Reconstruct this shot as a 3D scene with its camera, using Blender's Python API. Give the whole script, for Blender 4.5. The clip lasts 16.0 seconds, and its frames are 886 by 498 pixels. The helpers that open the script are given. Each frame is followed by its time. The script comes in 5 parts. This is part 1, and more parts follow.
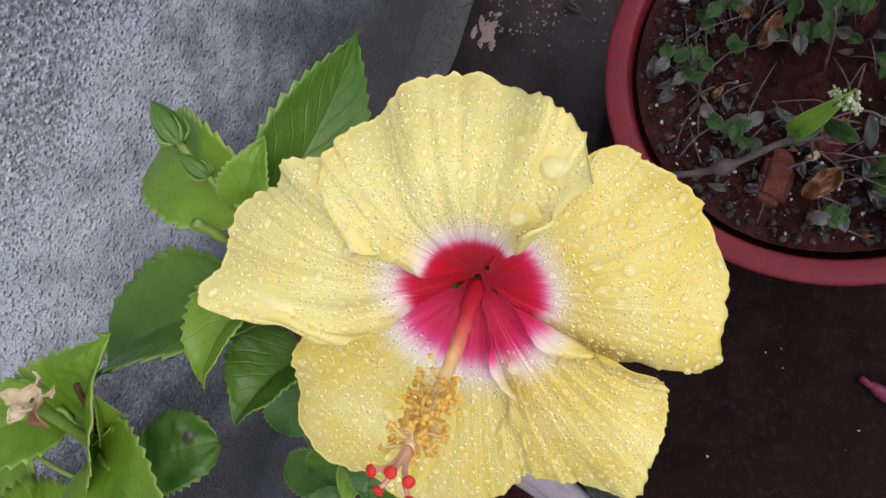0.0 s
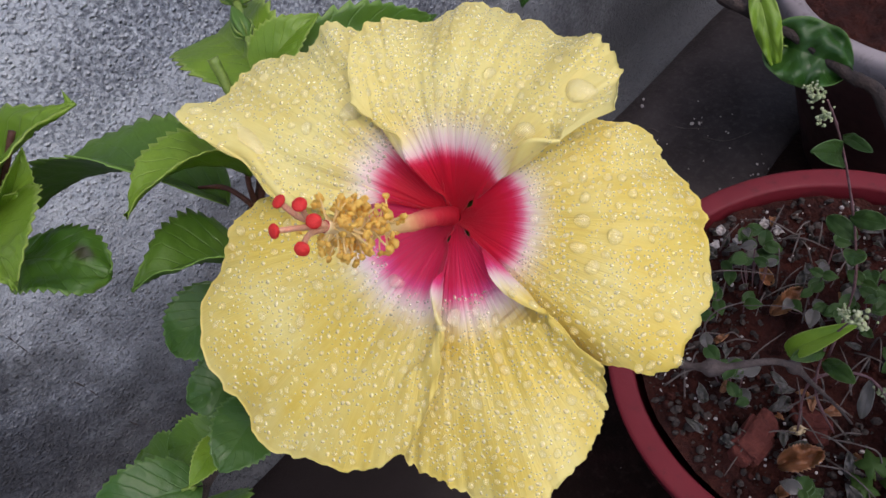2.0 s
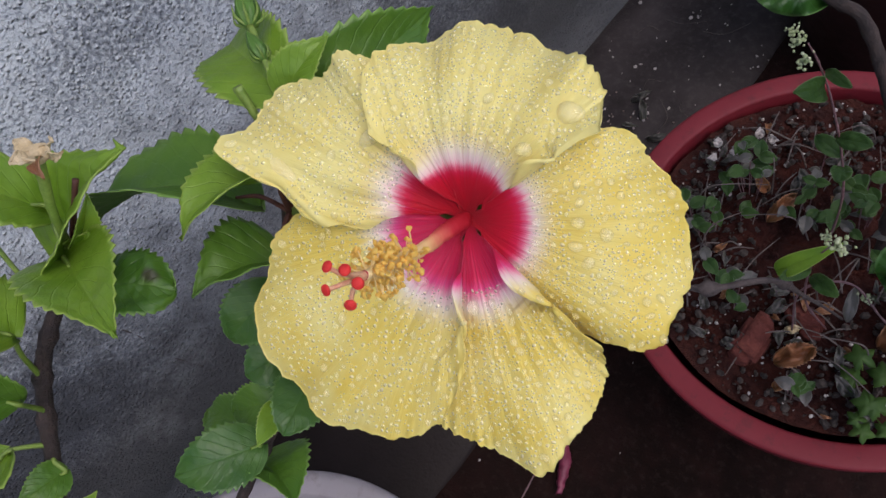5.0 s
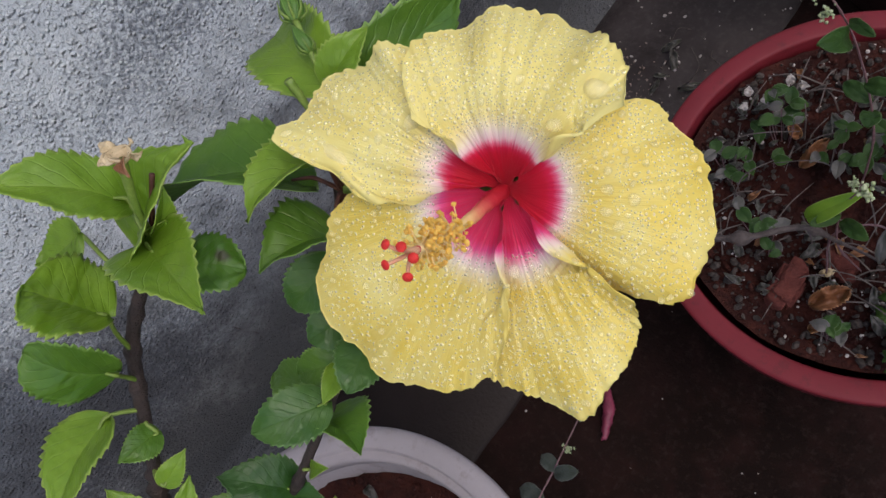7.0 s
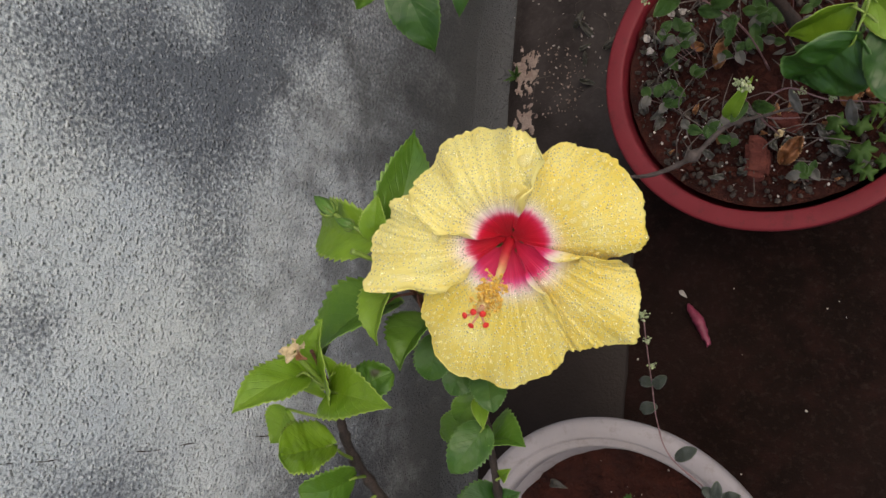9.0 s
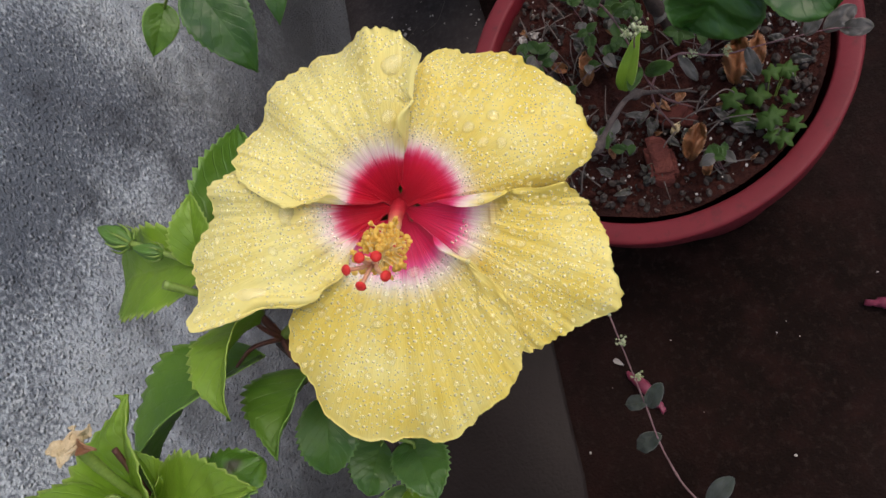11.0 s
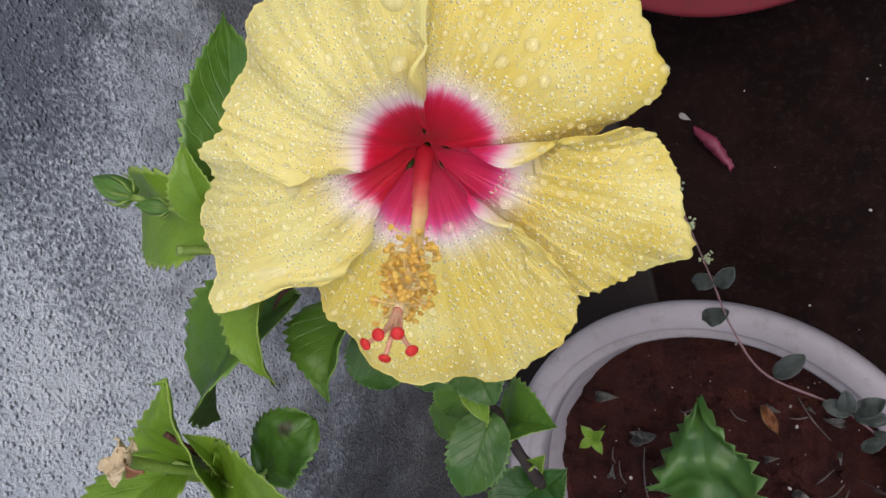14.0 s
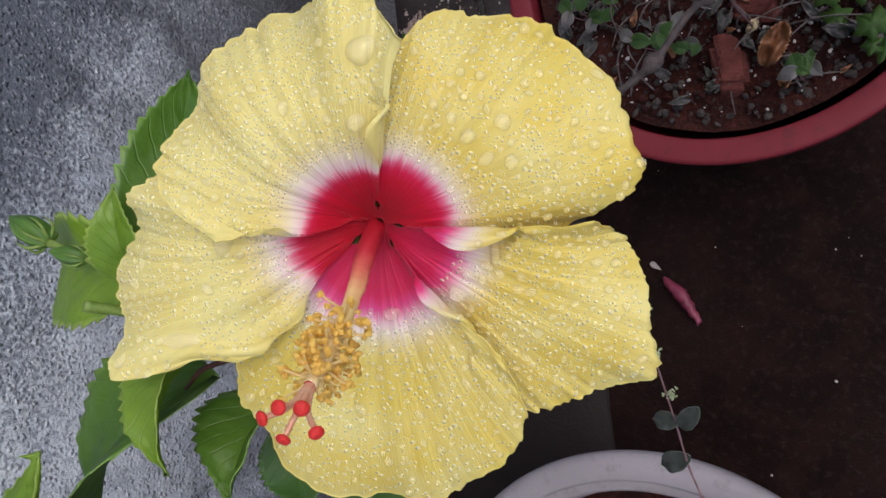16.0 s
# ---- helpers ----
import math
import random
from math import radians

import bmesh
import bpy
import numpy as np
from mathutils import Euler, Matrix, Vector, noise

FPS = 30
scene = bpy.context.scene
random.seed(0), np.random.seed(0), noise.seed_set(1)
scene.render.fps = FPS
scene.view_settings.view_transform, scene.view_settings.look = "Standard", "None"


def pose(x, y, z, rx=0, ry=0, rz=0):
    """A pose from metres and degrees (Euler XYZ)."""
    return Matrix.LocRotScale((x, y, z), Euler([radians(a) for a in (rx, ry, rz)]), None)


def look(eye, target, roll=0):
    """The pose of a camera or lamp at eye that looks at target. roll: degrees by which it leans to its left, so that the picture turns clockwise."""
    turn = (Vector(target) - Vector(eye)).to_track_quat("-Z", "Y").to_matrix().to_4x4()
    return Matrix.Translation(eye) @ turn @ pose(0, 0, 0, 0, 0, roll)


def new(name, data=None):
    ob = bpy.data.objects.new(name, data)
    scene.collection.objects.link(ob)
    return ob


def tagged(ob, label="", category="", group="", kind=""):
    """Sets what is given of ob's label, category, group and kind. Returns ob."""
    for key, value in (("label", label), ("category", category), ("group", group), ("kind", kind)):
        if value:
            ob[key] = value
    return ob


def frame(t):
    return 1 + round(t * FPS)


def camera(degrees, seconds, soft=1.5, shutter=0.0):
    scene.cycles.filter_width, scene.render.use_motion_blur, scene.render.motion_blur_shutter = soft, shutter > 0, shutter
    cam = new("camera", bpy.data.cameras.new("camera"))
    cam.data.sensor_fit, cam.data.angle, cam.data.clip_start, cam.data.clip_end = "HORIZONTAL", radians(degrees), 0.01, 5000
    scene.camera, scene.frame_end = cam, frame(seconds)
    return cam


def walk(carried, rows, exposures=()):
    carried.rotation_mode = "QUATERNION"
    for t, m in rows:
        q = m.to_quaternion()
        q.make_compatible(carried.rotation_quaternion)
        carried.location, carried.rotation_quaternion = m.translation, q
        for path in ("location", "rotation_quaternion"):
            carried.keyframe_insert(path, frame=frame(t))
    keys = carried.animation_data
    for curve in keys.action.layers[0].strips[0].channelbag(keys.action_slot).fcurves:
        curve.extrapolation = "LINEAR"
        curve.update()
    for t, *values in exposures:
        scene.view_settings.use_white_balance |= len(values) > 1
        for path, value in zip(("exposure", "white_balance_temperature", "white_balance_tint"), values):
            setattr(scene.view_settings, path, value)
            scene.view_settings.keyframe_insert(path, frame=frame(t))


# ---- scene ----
cam = camera(61.96, 16.0)
PATH = [
    # seconds, eye, target, roll
    (0, (0.3941, 0.0294, 0.7170), (0.2300, 0.0204, 0.3523), -73.23),
    (0.5, (0.4105, 0.0058, 0.7176), (0.2322, 0.0273, 0.3601), -60.70),
    (1, (0.4162, -0.0258, 0.7040), (0.2248, 0.0560, 0.3625), -40.35),
    (1.5, (0.4246, -0.0464, 0.6933), (0.2089, 0.0559, 0.3724), -30.42),
    (2, (0.4263, -0.0385, 0.6739), (0.2077, 0.0721, 0.3578), -23.09),
    (2.5, (0.4214, -0.0340, 0.6669), (0.2093, 0.0777, 0.3467), -21.59),
    (3, (0.4108, -0.0260, 0.6615), (0.2085, 0.0828, 0.3340), -22.75),
    (3.5, (0.4098, -0.0280, 0.6697), (0.2119, 0.0683, 0.3357), -25.53),
    (4, (0.4135, -0.0197, 0.6920), (0.2240, 0.0603, 0.3490), -30.70),
    (4.2, (0.4168, -0.0213, 0.7001), (0.2265, 0.0510, 0.3558), -32.26),
    (6.3, (0.4302, -0.0255, 0.7208), (0.2339, 0.0303, 0.3768), -37.80),
    (6.5, (0.4312, -0.0243, 0.7253), (0.2338, 0.0258, 0.3810), -40.17),
    (7, (0.4315, -0.0253, 0.7312), (0.2348, 0.0081, 0.3845), -45.21),
    (7.5, (0.4384, -0.0170, 0.7414), (0.2377, 0.0043, 0.3960), -49.21),
    (8, (0.4588, -0.0024, 0.7774), (0.2517, -0.0112, 0.4354), -59.26),
    (8.5, (0.4705, 0.0041, 0.8205), (0.2416, -0.0079, 0.4927), -72.35),
    (9, (0.4937, -0.0208, 0.8351), (0.2683, 0.0175, 0.5069), -76.81),
    (9.2, (0.4989, -0.0248, 0.8361), (0.2873, 0.0145, 0.4989), -83.95),
    (11.3, (0.4181, -0.0742, 0.7105), (0.2620, 0.0673, 0.3705), -62.17),
    (11.5, (0.4172, -0.0723, 0.7083), (0.2633, 0.0715, 0.3683), -61.45),
    (12, (0.4134, -0.0733, 0.7043), (0.2586, 0.0678, 0.3635), -60.19),
    (12.5, (0.4142, -0.0735, 0.7020), (0.2589, 0.0718, 0.3633), -59.81),
    (13, (0.4178, -0.0582, 0.7077), (0.2563, 0.0373, 0.3545), -78.89),
    (13.5, (0.4203, -0.0186, 0.7068), (0.2448, 0.0220, 0.3497), -97.79),
    (14, (0.4326, 0.0046, 0.6950), (0.2079, -0.0190, 0.3649), -108.06),
    (14.5, (0.4274, 0.0271, 0.6872), (0.1892, 0.0181, 0.3659), -102.67),
    (15, (0.4300, -0.0003, 0.6708), (0.2118, 0.0225, 0.3363), -94.85),
    (15.5, (0.4282, -0.0063, 0.6674), (0.2279, 0.0325, 0.3233), -88.04),
    (16, (0.4251, -0.0080, 0.6764), (0.2254, 0.0377, 0.3329), -85.05),
]
# seconds, stops, kelvin, tint
EXPOSURES = [(0, -0.27, 6400, 14), (1.5, -0.40, 6450, 18), (3.5, -0.52, 6120, 21), (4.2, -0.52, 6180, 19), (6.5, -0.44, 6500, 14), (7.5, -0.44, 6750, 13), (8.5, -0.38, 7500, 9), (9.2, -0.36, 7500, 9), (11.5, -0.34, 6700, 13.5), (13, -0.36, 6600, 13.5), (16, -0.45, 6400, 15)]
walk(cam, [(t, look(eye, target, roll)) for t, eye, target, roll in PATH], EXPOSURES)

FLOOR = 0.03  # height of the yard's floor

# ---- daylight ----
world = bpy.data.worlds.new("overcast_sky")
scene.world = world
world.use_nodes = True
sky = world.node_tree.nodes.new("ShaderNodeTexSky")
sky.sky_type, sky.sun_disc = "NISHITA", False
sky.sun_elevation, sky.sun_rotation = radians(58), radians(82)
sky.dust_density, sky.air_density = 3.0, 1.0
backdrop_node = world.node_tree.nodes["Background"]
backdrop_node.inputs["Strength"].default_value = 0.25
world.node_tree.links.new(sky.outputs["Color"], backdrop_node.inputs["Color"])
sun_data = bpy.data.lights.new("sun", "SUN")
sun_data.energy, sun_data.angle, sun_data.color = 1.0, radians(60), (1.0, 0.96, 0.90)
sun = new("sun", sun_data)
sun.matrix_world = look((1.05, 0.15, 1.7), (0, 0, 0))


# ---- material helpers ----
class Nodes:
    """Short hand for one material's node tree."""

    def __init__(self, name):
        self.mat = bpy.data.materials.new(name)
        self.mat.use_nodes = True
        self.tree = self.mat.node_tree
        self.shader = self.tree.nodes["Principled BSDF"]
        self.out = self.tree.nodes["Material Output"]

    def add(self, kind, **values):
        node = self.tree.nodes.new("ShaderNode" + kind)
        for key, value in values.items():
            node.inputs[key.replace("_", " ")].default_value = value
        return node

    def link(self, a, b):
        self.tree.links.new(a, b)

    def coords(self, which="Object"):
        return self.add("TexCoord").outputs[which]

    def noise(self, scale, detail=4.0, rough=0.55, vector=None, which="Object"):
        node = self.add("TexNoise", Scale=scale, Detail=detail, Roughness=rough)
        self.link(vector if vector is not None else self.coords(which), node.inputs["Vector"])
        return node.outputs["Fac"]

    def ramp(self, fac, *stops):
        node = self.add("ValToRGB")
        el = node.color_ramp.elements
        while len(el) < len(stops):
            el.new(0.5)
        for e, (pos, col) in zip(el, stops):
            e.position, e.color = pos, (*col, 1.0) if len(col) == 3 else col
        self.link(fac, node.inputs["Fac"])
        return node.outputs["Color"]

    def mix(self, fac, a, b, blend="MIX"):
        node = self.tree.nodes.new("ShaderNodeMix")
        node.data_type, node.blend_type = "RGBA", blend
        for socket, value in ((node.inputs[0], fac), (node.inputs[6], a), (node.inputs[7], b)):
            if hasattr(value, "is_output"):
                self.link(value, socket)
            else:
                socket.default_value = value if isinstance(value, float) else (*value, 1.0)
        return node.outputs[2]

    def math(self, op, a, b=0.0, c=0.0):
        node = self.tree.nodes.new("ShaderNodeMath")
        node.operation = op
        for socket, value in zip(node.inputs, (a, b, c)):
            if hasattr(value, "is_output"):
                self.link(value, socket)
            else:
                socket.default_value = value
        return node.outputs[0]

    def bump(self, height, strength, distance, normal=None):
        node = self.add("Bump", Strength=strength, Distance=distance)
        self.link(height, node.inputs["Height"])
        if normal is not None:
            self.link(normal, node.inputs["Normal"])
        return node.outputs["Normal"]

    def finish(self, color=None, rough=None, normal=None, **values):
        for key, value in (("Base Color", color), ("Roughness", rough), ("Normal", normal)):
            if value is None:
                continue
            if hasattr(value, "is_output"):
                self.link(value, self.shader.inputs[key])
            else:
                self.shader.inputs[key].default_value = (*value, 1.0) if key == "Base Color" else value
        for key, value in values.items():
            self.shader.inputs[key.replace("_", " ")].default_value = value
        return self.mat

    def see_through(self, color, share):
        """Adds translucency, as thin living tissue has."""
        t = self.add("BsdfTranslucent")
        if hasattr(color, "is_output"):
            self.link(color, t.inputs["Color"])
        else:
            t.inputs["Color"].default_value = (*color, 1.0)
        m = self.add("MixShader", Fac=share)
        self.link(self.shader.outputs[0], m.inputs[1])
        self.link(t.outputs[0], m.inputs[2])
        self.link(m.outputs[0], self.out.inputs["Surface"])


def petal_material(name, eye, ring=0.0, vein=0.22, deep=0.08, pale=0.0):
    """eye: the colours of the red eye from the throat outwards."""
    n = Nodes(name)
    uv = n.add("SeparateXYZ")
    n.link(n.coords("UV"), uv.inputs[0])
    across, radius = uv.outputs["X"], uv.outputs["Y"]  # degrees / 360 and metres * 10
    streak_vec = n.add("CombineXYZ")
    n.link(n.math("MULTIPLY", across, 150.0), streak_vec.inputs["X"])
    n.link(n.math("MULTIPLY", radius, 2.2), streak_vec.inputs["Y"])
    streak = n.noise(1.0, 4.0, 0.65, streak_vec.outputs[0])
    fine_vec = n.add("CombineXYZ")
    n.link(n.math("MULTIPLY", across, 420.0), fine_vec.inputs["X"])
    n.link(n.math("MULTIPLY", radius, 5.0), fine_vec.inputs["Y"])
    fine = n.noise(1.0, 3.0, 0.6, fine_vec.outputs[0])
    lobe = n.noise(28.0, 2.0, 0.5)
    edge = n.math("ADD", radius, n.math("MULTIPLY", n.math("SUBTRACT", streak, 0.5), 0.05))
    edge = n.math("ADD", edge, n.math("MULTIPLY", n.math("SUBTRACT", fine, 0.5), 0.05))
    edge = n.math("ADD", edge, n.math("MULTIPLY", n.math("SUBTRACT", lobe, 0.5), 0.05))
    yellow = n.mix(n.ramp(streak, (0.35, (0, 0, 0)), (0.7, (1, 1, 1))), (0.84, 0.705, 0.165), (0.80, 0.625, 0.10))
    yellow = n.mix(n.ramp(n.noise(60.0, 3.0, 0.5), (0.4, (0, 0, 0)), (0.7, (1, 1, 1))), yellow, (0.87, 0.785, 0.29))
    yellow = n.mix(n.ramp(fine, (0.50, (0, 0, 0)), (0.75, (0.22, 0.22, 0.22))), yellow, (0.78, 0.56, 0.06))
    # upper petals: a paler yellow that also carries the stronger light on them
    yellow = n.mix(pale, yellow, (0.90, 0.88, 0.41))
    base = n.ramp(edge, (0.0, eye[0]), (0.15, eye[1]), (0.180, eye[2]), (0.198, eye[3]), (0.215, (0.94, 0.72, 0.72)), (0.235 + ring * 0.5, (0.96, 0.90, 0.77)), (0.29 + ring, (0.86, 0.74, 0.26)))
    # fine dark veins fan out over the pale ring
    comb = n.math("ADD", n.math("MULTIPLY", across, 64.0), n.math("MULTIPLY", n.math("SUBTRACT", lobe, 0.5), 1.2))
    line = n.math("ABSOLUTE", n.math("SUBTRACT", n.math("FRACT", comb), 0.5))
    veins = n.math("MULTIPLY", n.ramp(line, (0.0, (1, 1, 1)), (0.09, (0, 0, 0))), n.ramp(radius, (0.05, (deep, deep, deep)), (0.17, (deep, deep, deep)), (0.22, (vein, vein, vein)), (0.30, (vein * 0.5, vein * 0.5, vein * 0.5)), (0.40, (0, 0, 0))))
    share = n.ramp(edge, (0.215 + ring, (0, 0, 0)), (0.30 + ring, (1, 1, 1)))
    color = n.mix(share, base, yellow)
    color = n.mix(veins, color, (0.40, 0.10, 0.17))
    h = n.math("ADD", n.math("MULTIPLY", streak, 0.6), n.math("MULTIPLY", fine, 0.4))
    h = n.math("SUBTRACT", h, n.math("MULTIPLY", n.ramp(line, (0.0, (1, 1, 1)), (0.25, (0, 0, 0))), 0.16))
    normal = n.bump(h, 0.45, 0.0011)
    n.finish(color, 0.42, normal, Specular_IOR_Level=0.35, Sheen_Weight=0.1)
    n.see_through(n.mix(1.0, color, (1.0, 0.96, 0.78), "MULTIPLY"), 0.26)
    return n.mat


def leaf_material(name, dark, light, vein, spot=False, spec=0.5):
    n = Nodes(name)
    uv = n.add("SeparateXYZ")
    n.link(n.coords("UV"), uv.inputs[0])
    side = n.math("ABSOLUTE", n.math("SUBTRACT", uv.outputs["X"], 0.5))
    mid = n.ramp(side, (0.0, (1, 1, 1)), (0.035, (0, 0, 0)))
    bent = n.math("MULTIPLY", n.math("SUBTRACT", n.noise(160.0, 2.0, 0.5), 0.5), 0.5)
    slant = n.math("ADD", n.math("SUBTRACT", n.math("MULTIPLY", uv.outputs["Y"], 7.0), n.math("MULTIPLY", n.math("POWER", side, 0.85), 5.2)), bent)
    rib = n.math("ABSOLUTE", n.math("SUBTRACT", n.math("FRACT", slant), 0.5))
    ribs = n.ramp(rib, (0.0, (0.55, 0.55, 0.55)), (0.09, (0, 0, 0)))
    veins = n.mix(1.0, mid, ribs, "LIGHTEN")
    blotch = n.noise(70.0, 4.0, 0.6)
    color = n.mix(n.ramp(blotch, (0.35, (0, 0, 0)), (0.7, (1, 1, 1))), dark, light)
    color = n.mix(n.math("MULTIPLY", veins, 0.13), color, vein)
    rim = n.ramp(side, (0.455, (0, 0, 0)), (0.49, (0.55, 0.55, 0.55)))
    color = n.mix(rim, color, tuple(min(0.6, c * 1.5 + 0.04) for c in vein))
    if spot:
        far = n.math("ADD", n.math("POWER", n.math("SUBTRACT", uv.outputs["X"], 0.64), 2.0), n.math("POWER", n.math("SUBTRACT", uv.outputs["Y"], 0.72), 2.0))
        patch = n.ramp(n.math("ADD", far, n.math("MULTIPLY", n.math("SUBTRACT", blotch, 0.5), 0.03)), (0.004, (0.85, 0.85, 0.85)), (0.016, (0, 0, 0)))
        color = n.mix(patch, color, (0.05, 0.035, 0.025))
    cells = n.math("ADD", n.math("MULTIPLY", n.noise(420.0, 3.0, 0.6), 0.6), n.math("MULTIPLY", n.noise(150.0, 3.0, 0.6), 0.9))
    h = n.math("SUBTRACT", n.math("MULTIPLY", cells, 0.5), n.math("MULTIPLY", veins, 0.35))
    n.finish(color, n.math("ADD", n.math("MULTIPLY", blotch, 0.3), 0.22), n.bump(h, 0.55, 0.0013), Specular_IOR_Level=spec)
    n.see_through(n.mix(0.5, color, (0.35, 0.6, 0.05)), 0.25)
    return n.mat


def plain_material(name, dark, light, scale, rough, bump=0.3, distance=0.001, spec=0.5, fine=6.0):
    n = Nodes(name)
    big = n.noise(scale, 5.0, 0.6)
    small = n.noise(scale * fine, 4.0, 0.6)
    color = n.mix(n.ramp(big, (0.35, (0, 0, 0)), (0.65, (1, 1, 1))), dark, light)
    color = n.mix(n.ramp(small, (0.3, (0.5, 0.5, 0.5)), (0.75, (0, 0, 0))), color, tuple(c * 0.55 for c in dark))
    return n.finish(color, n.math("ADD", n.math("MULTIPLY", small, 0.25), rough - 0.12), n.bump(small, bump, distance), Specular_IOR_Level=spec)


# stains on the wall: along it, height, half width, half height, how dark (below zero: washed pale)
STAINS = [(-0.046, 0.578, 0.042, 0.030, 0.20), (-0.031, 0.435, 0.050, 0.040, 0.10), (0.017, 0.427, 0.040, 0.035, 0.06), (-0.191, 0.510, 0.060, 0.045, 0.12),
          (-0.270, 0.540, 0.140, 0.110, 0.22), (0.085, 0.486, 0.080, 0.075, 0.13), (0.150, 0.585, 0.085, 0.070, 0.19), (0.150, 0.495, 0.120, 0.070, 0.15),
          (0.125, 0.410, 0.075, 0.060, 0.09), (0.270, 0.360, 0.080, 0.080, 0.12), (0.300, 0.450, 0.120, 0.100, 0.19), (0.195, 0.415, 0.080, 0.060, 0.12),
          (0.260, 0.240, 0.130, 0.110, 0.15), (0.480, 0.200, 0.160, 0.200, 0.10), (0.345, 0.300, 0.050, 0.090, -0.22), (0.195, 0.482, 0.025, 0.030, -0.10), (-0.020, 0.530, 0.100, 0.050, -0.10), (-0.150, 0.250, 0.090, 0.060, 0.14), (-0.260, 0.260, 0.100, 0.100, 0.28), (-0.300, 0.350, 0.110, 0.090, 0.14), (-0.380, 0.310, 0.120, 0.120, 0.18), (-0.110, 0.275, 0.050, 0.030, -0.12), (-0.205, 0.140, 0.040, 0.030, -0.12)]


def wall_material():
    n = Nodes("painted_plaster")
    stain = n.noise(5.0, 5.0, 0.6)
    patch = n.noise(17.0, 6.0, 0.72)
    knob = n.noise(250.0, 2.0, 0.5)
    grain = n.noise(430.0, 3.0, 0.6)
    flat = n.add("Mapping")
    flat.inputs["Scale"].default_value = (0.0, 1.0, 1.0)
    n.link(n.coords("Object"), flat.inputs["Vector"])
    place = n.add("SeparateXYZ")
    n.link(flat.outputs[0], place.inputs[0])
    cell = n.add("TexVoronoi", Scale=300.0, Randomness=1.0)
    n.link(n.coords("Object"), cell.inputs["Vector"])
    knobs = n.math("MULTIPLY", n.ramp(cell.outputs["Distance"], (0.05, (1, 1, 1)), (0.5, (0, 0, 0))), n.ramp(knob, (0.40, (0.15, 0.15, 0.15)), (0.60, (1, 1, 1))))
    paint = n.mix(n.ramp(stain, (0.35, (0, 0, 0)), (0.62, (1, 1, 1))), (0.48, 0.54, 0.59), (0.62, 0.67, 0.68))
    paint = n.mix(n.ramp(n.noise(60.0, 4.0, 0.6), (0.42, (0, 0, 0)), (0.66, (0.45, 0.45, 0.45))), paint, (0.40, 0.44, 0.48))
    paint = n.mix(n.math("MULTIPLY", knobs, 0.25), paint, (0.80, 0.82, 0.81))
    # dark algae grows in blotches and sits in the hollows between the knobs of the plaster
    dark = n.math("MULTIPLY", n.math("SUBTRACT", stain, 0.5), 0.15)
    for y, z, wide, high, amount in STAINS:
        spot = n.add("Mapping")
        spot.vector_type = "TEXTURE"
        spot.inputs["Location"].default_value = (0.0, y, z)
        spot.inputs["Scale"].default_value = (1.0, wide * 1.5, high * 1.5)
        n.link(flat.outputs[0], spot.inputs["Vector"])
        far = n.tree.nodes.new("ShaderNodeVectorMath")
        far.operation = "LENGTH"
        n.link(spot.outputs[0], far.inputs[0])
        reach = n.math("ADD", far.outputs["Value"], n.math("MULTIPLY", n.math("SUBTRACT", patch, 0.5), 1.1))
        dark = n.math("ADD", dark, n.math("MULTIPLY", n.ramp(reach, (0.1, (1, 1, 1)), (1.0, (0, 0, 0))), amount * 0.75))
    spots = n.math("ADD", n.math("ADD", n.math("MULTIPLY", patch, 0.34), n.math("MULTIPLY", n.math("SUBTRACT", 1.0, knob), 0.36)), n.math("ADD", n.math("MULTIPLY", grain, 0.30), dark))
    algae = n.ramp(spots, (0.55, (0, 0, 0)), (0.61, (0.5, 0.5, 0.5)), (0.70, (1, 1, 1)))
    color = n.mix(n.math("MULTIPLY", algae, 0.9), paint, (0.075, 0.088, 0.112))
    color = n.mix(n.ramp(grain, (0.57, (0, 0, 0)), (0.68, (0.7, 0.7, 0.7))), color, (0.15, 0.17, 0.20))
    # a slight brownish tint low on the wall
    color = n.mix(n.ramp(n.math("ADD", place.outputs["Z"], n.math("MULTIPLY", n.math("SUBTRACT", stain, 0.5), 0.3)), (0.22, (0.9, 0.9, 0.9)), (0.46, (0, 0, 0))), color, (1.0, 0.955, 0.94), "MULTIPLY")
    # the wall is darker towards the ground, with an uneven edge
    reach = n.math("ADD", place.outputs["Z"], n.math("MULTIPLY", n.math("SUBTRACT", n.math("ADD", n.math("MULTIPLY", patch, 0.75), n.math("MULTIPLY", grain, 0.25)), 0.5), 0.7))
    low_tone = n.ramp(reach, (0.14, (1, 1, 1)), (0.26, (0.78, 0.78, 0.78)), (0.41, (0, 0, 0)))
    color = n.mix(n.math("MULTIPLY", low_tone, 0.92), color, n.mix(patch, (0.018, 0.0175, 0.019), (0.052, 0.052, 0.054)))
    h = n.math("ADD", n.math("MULTIPLY", grain, 0.4), n.math("MULTIPLY", knobs, 0.6))
    h = n.math("ADD", h, n.math("MULTIPLY", n.noise(120.0, 5.0, 0.7), 0.5))
    return n.finish(color, 0.7, n.bump(h, 1.0, 0.0042), Specular_IOR_Level=0.3)


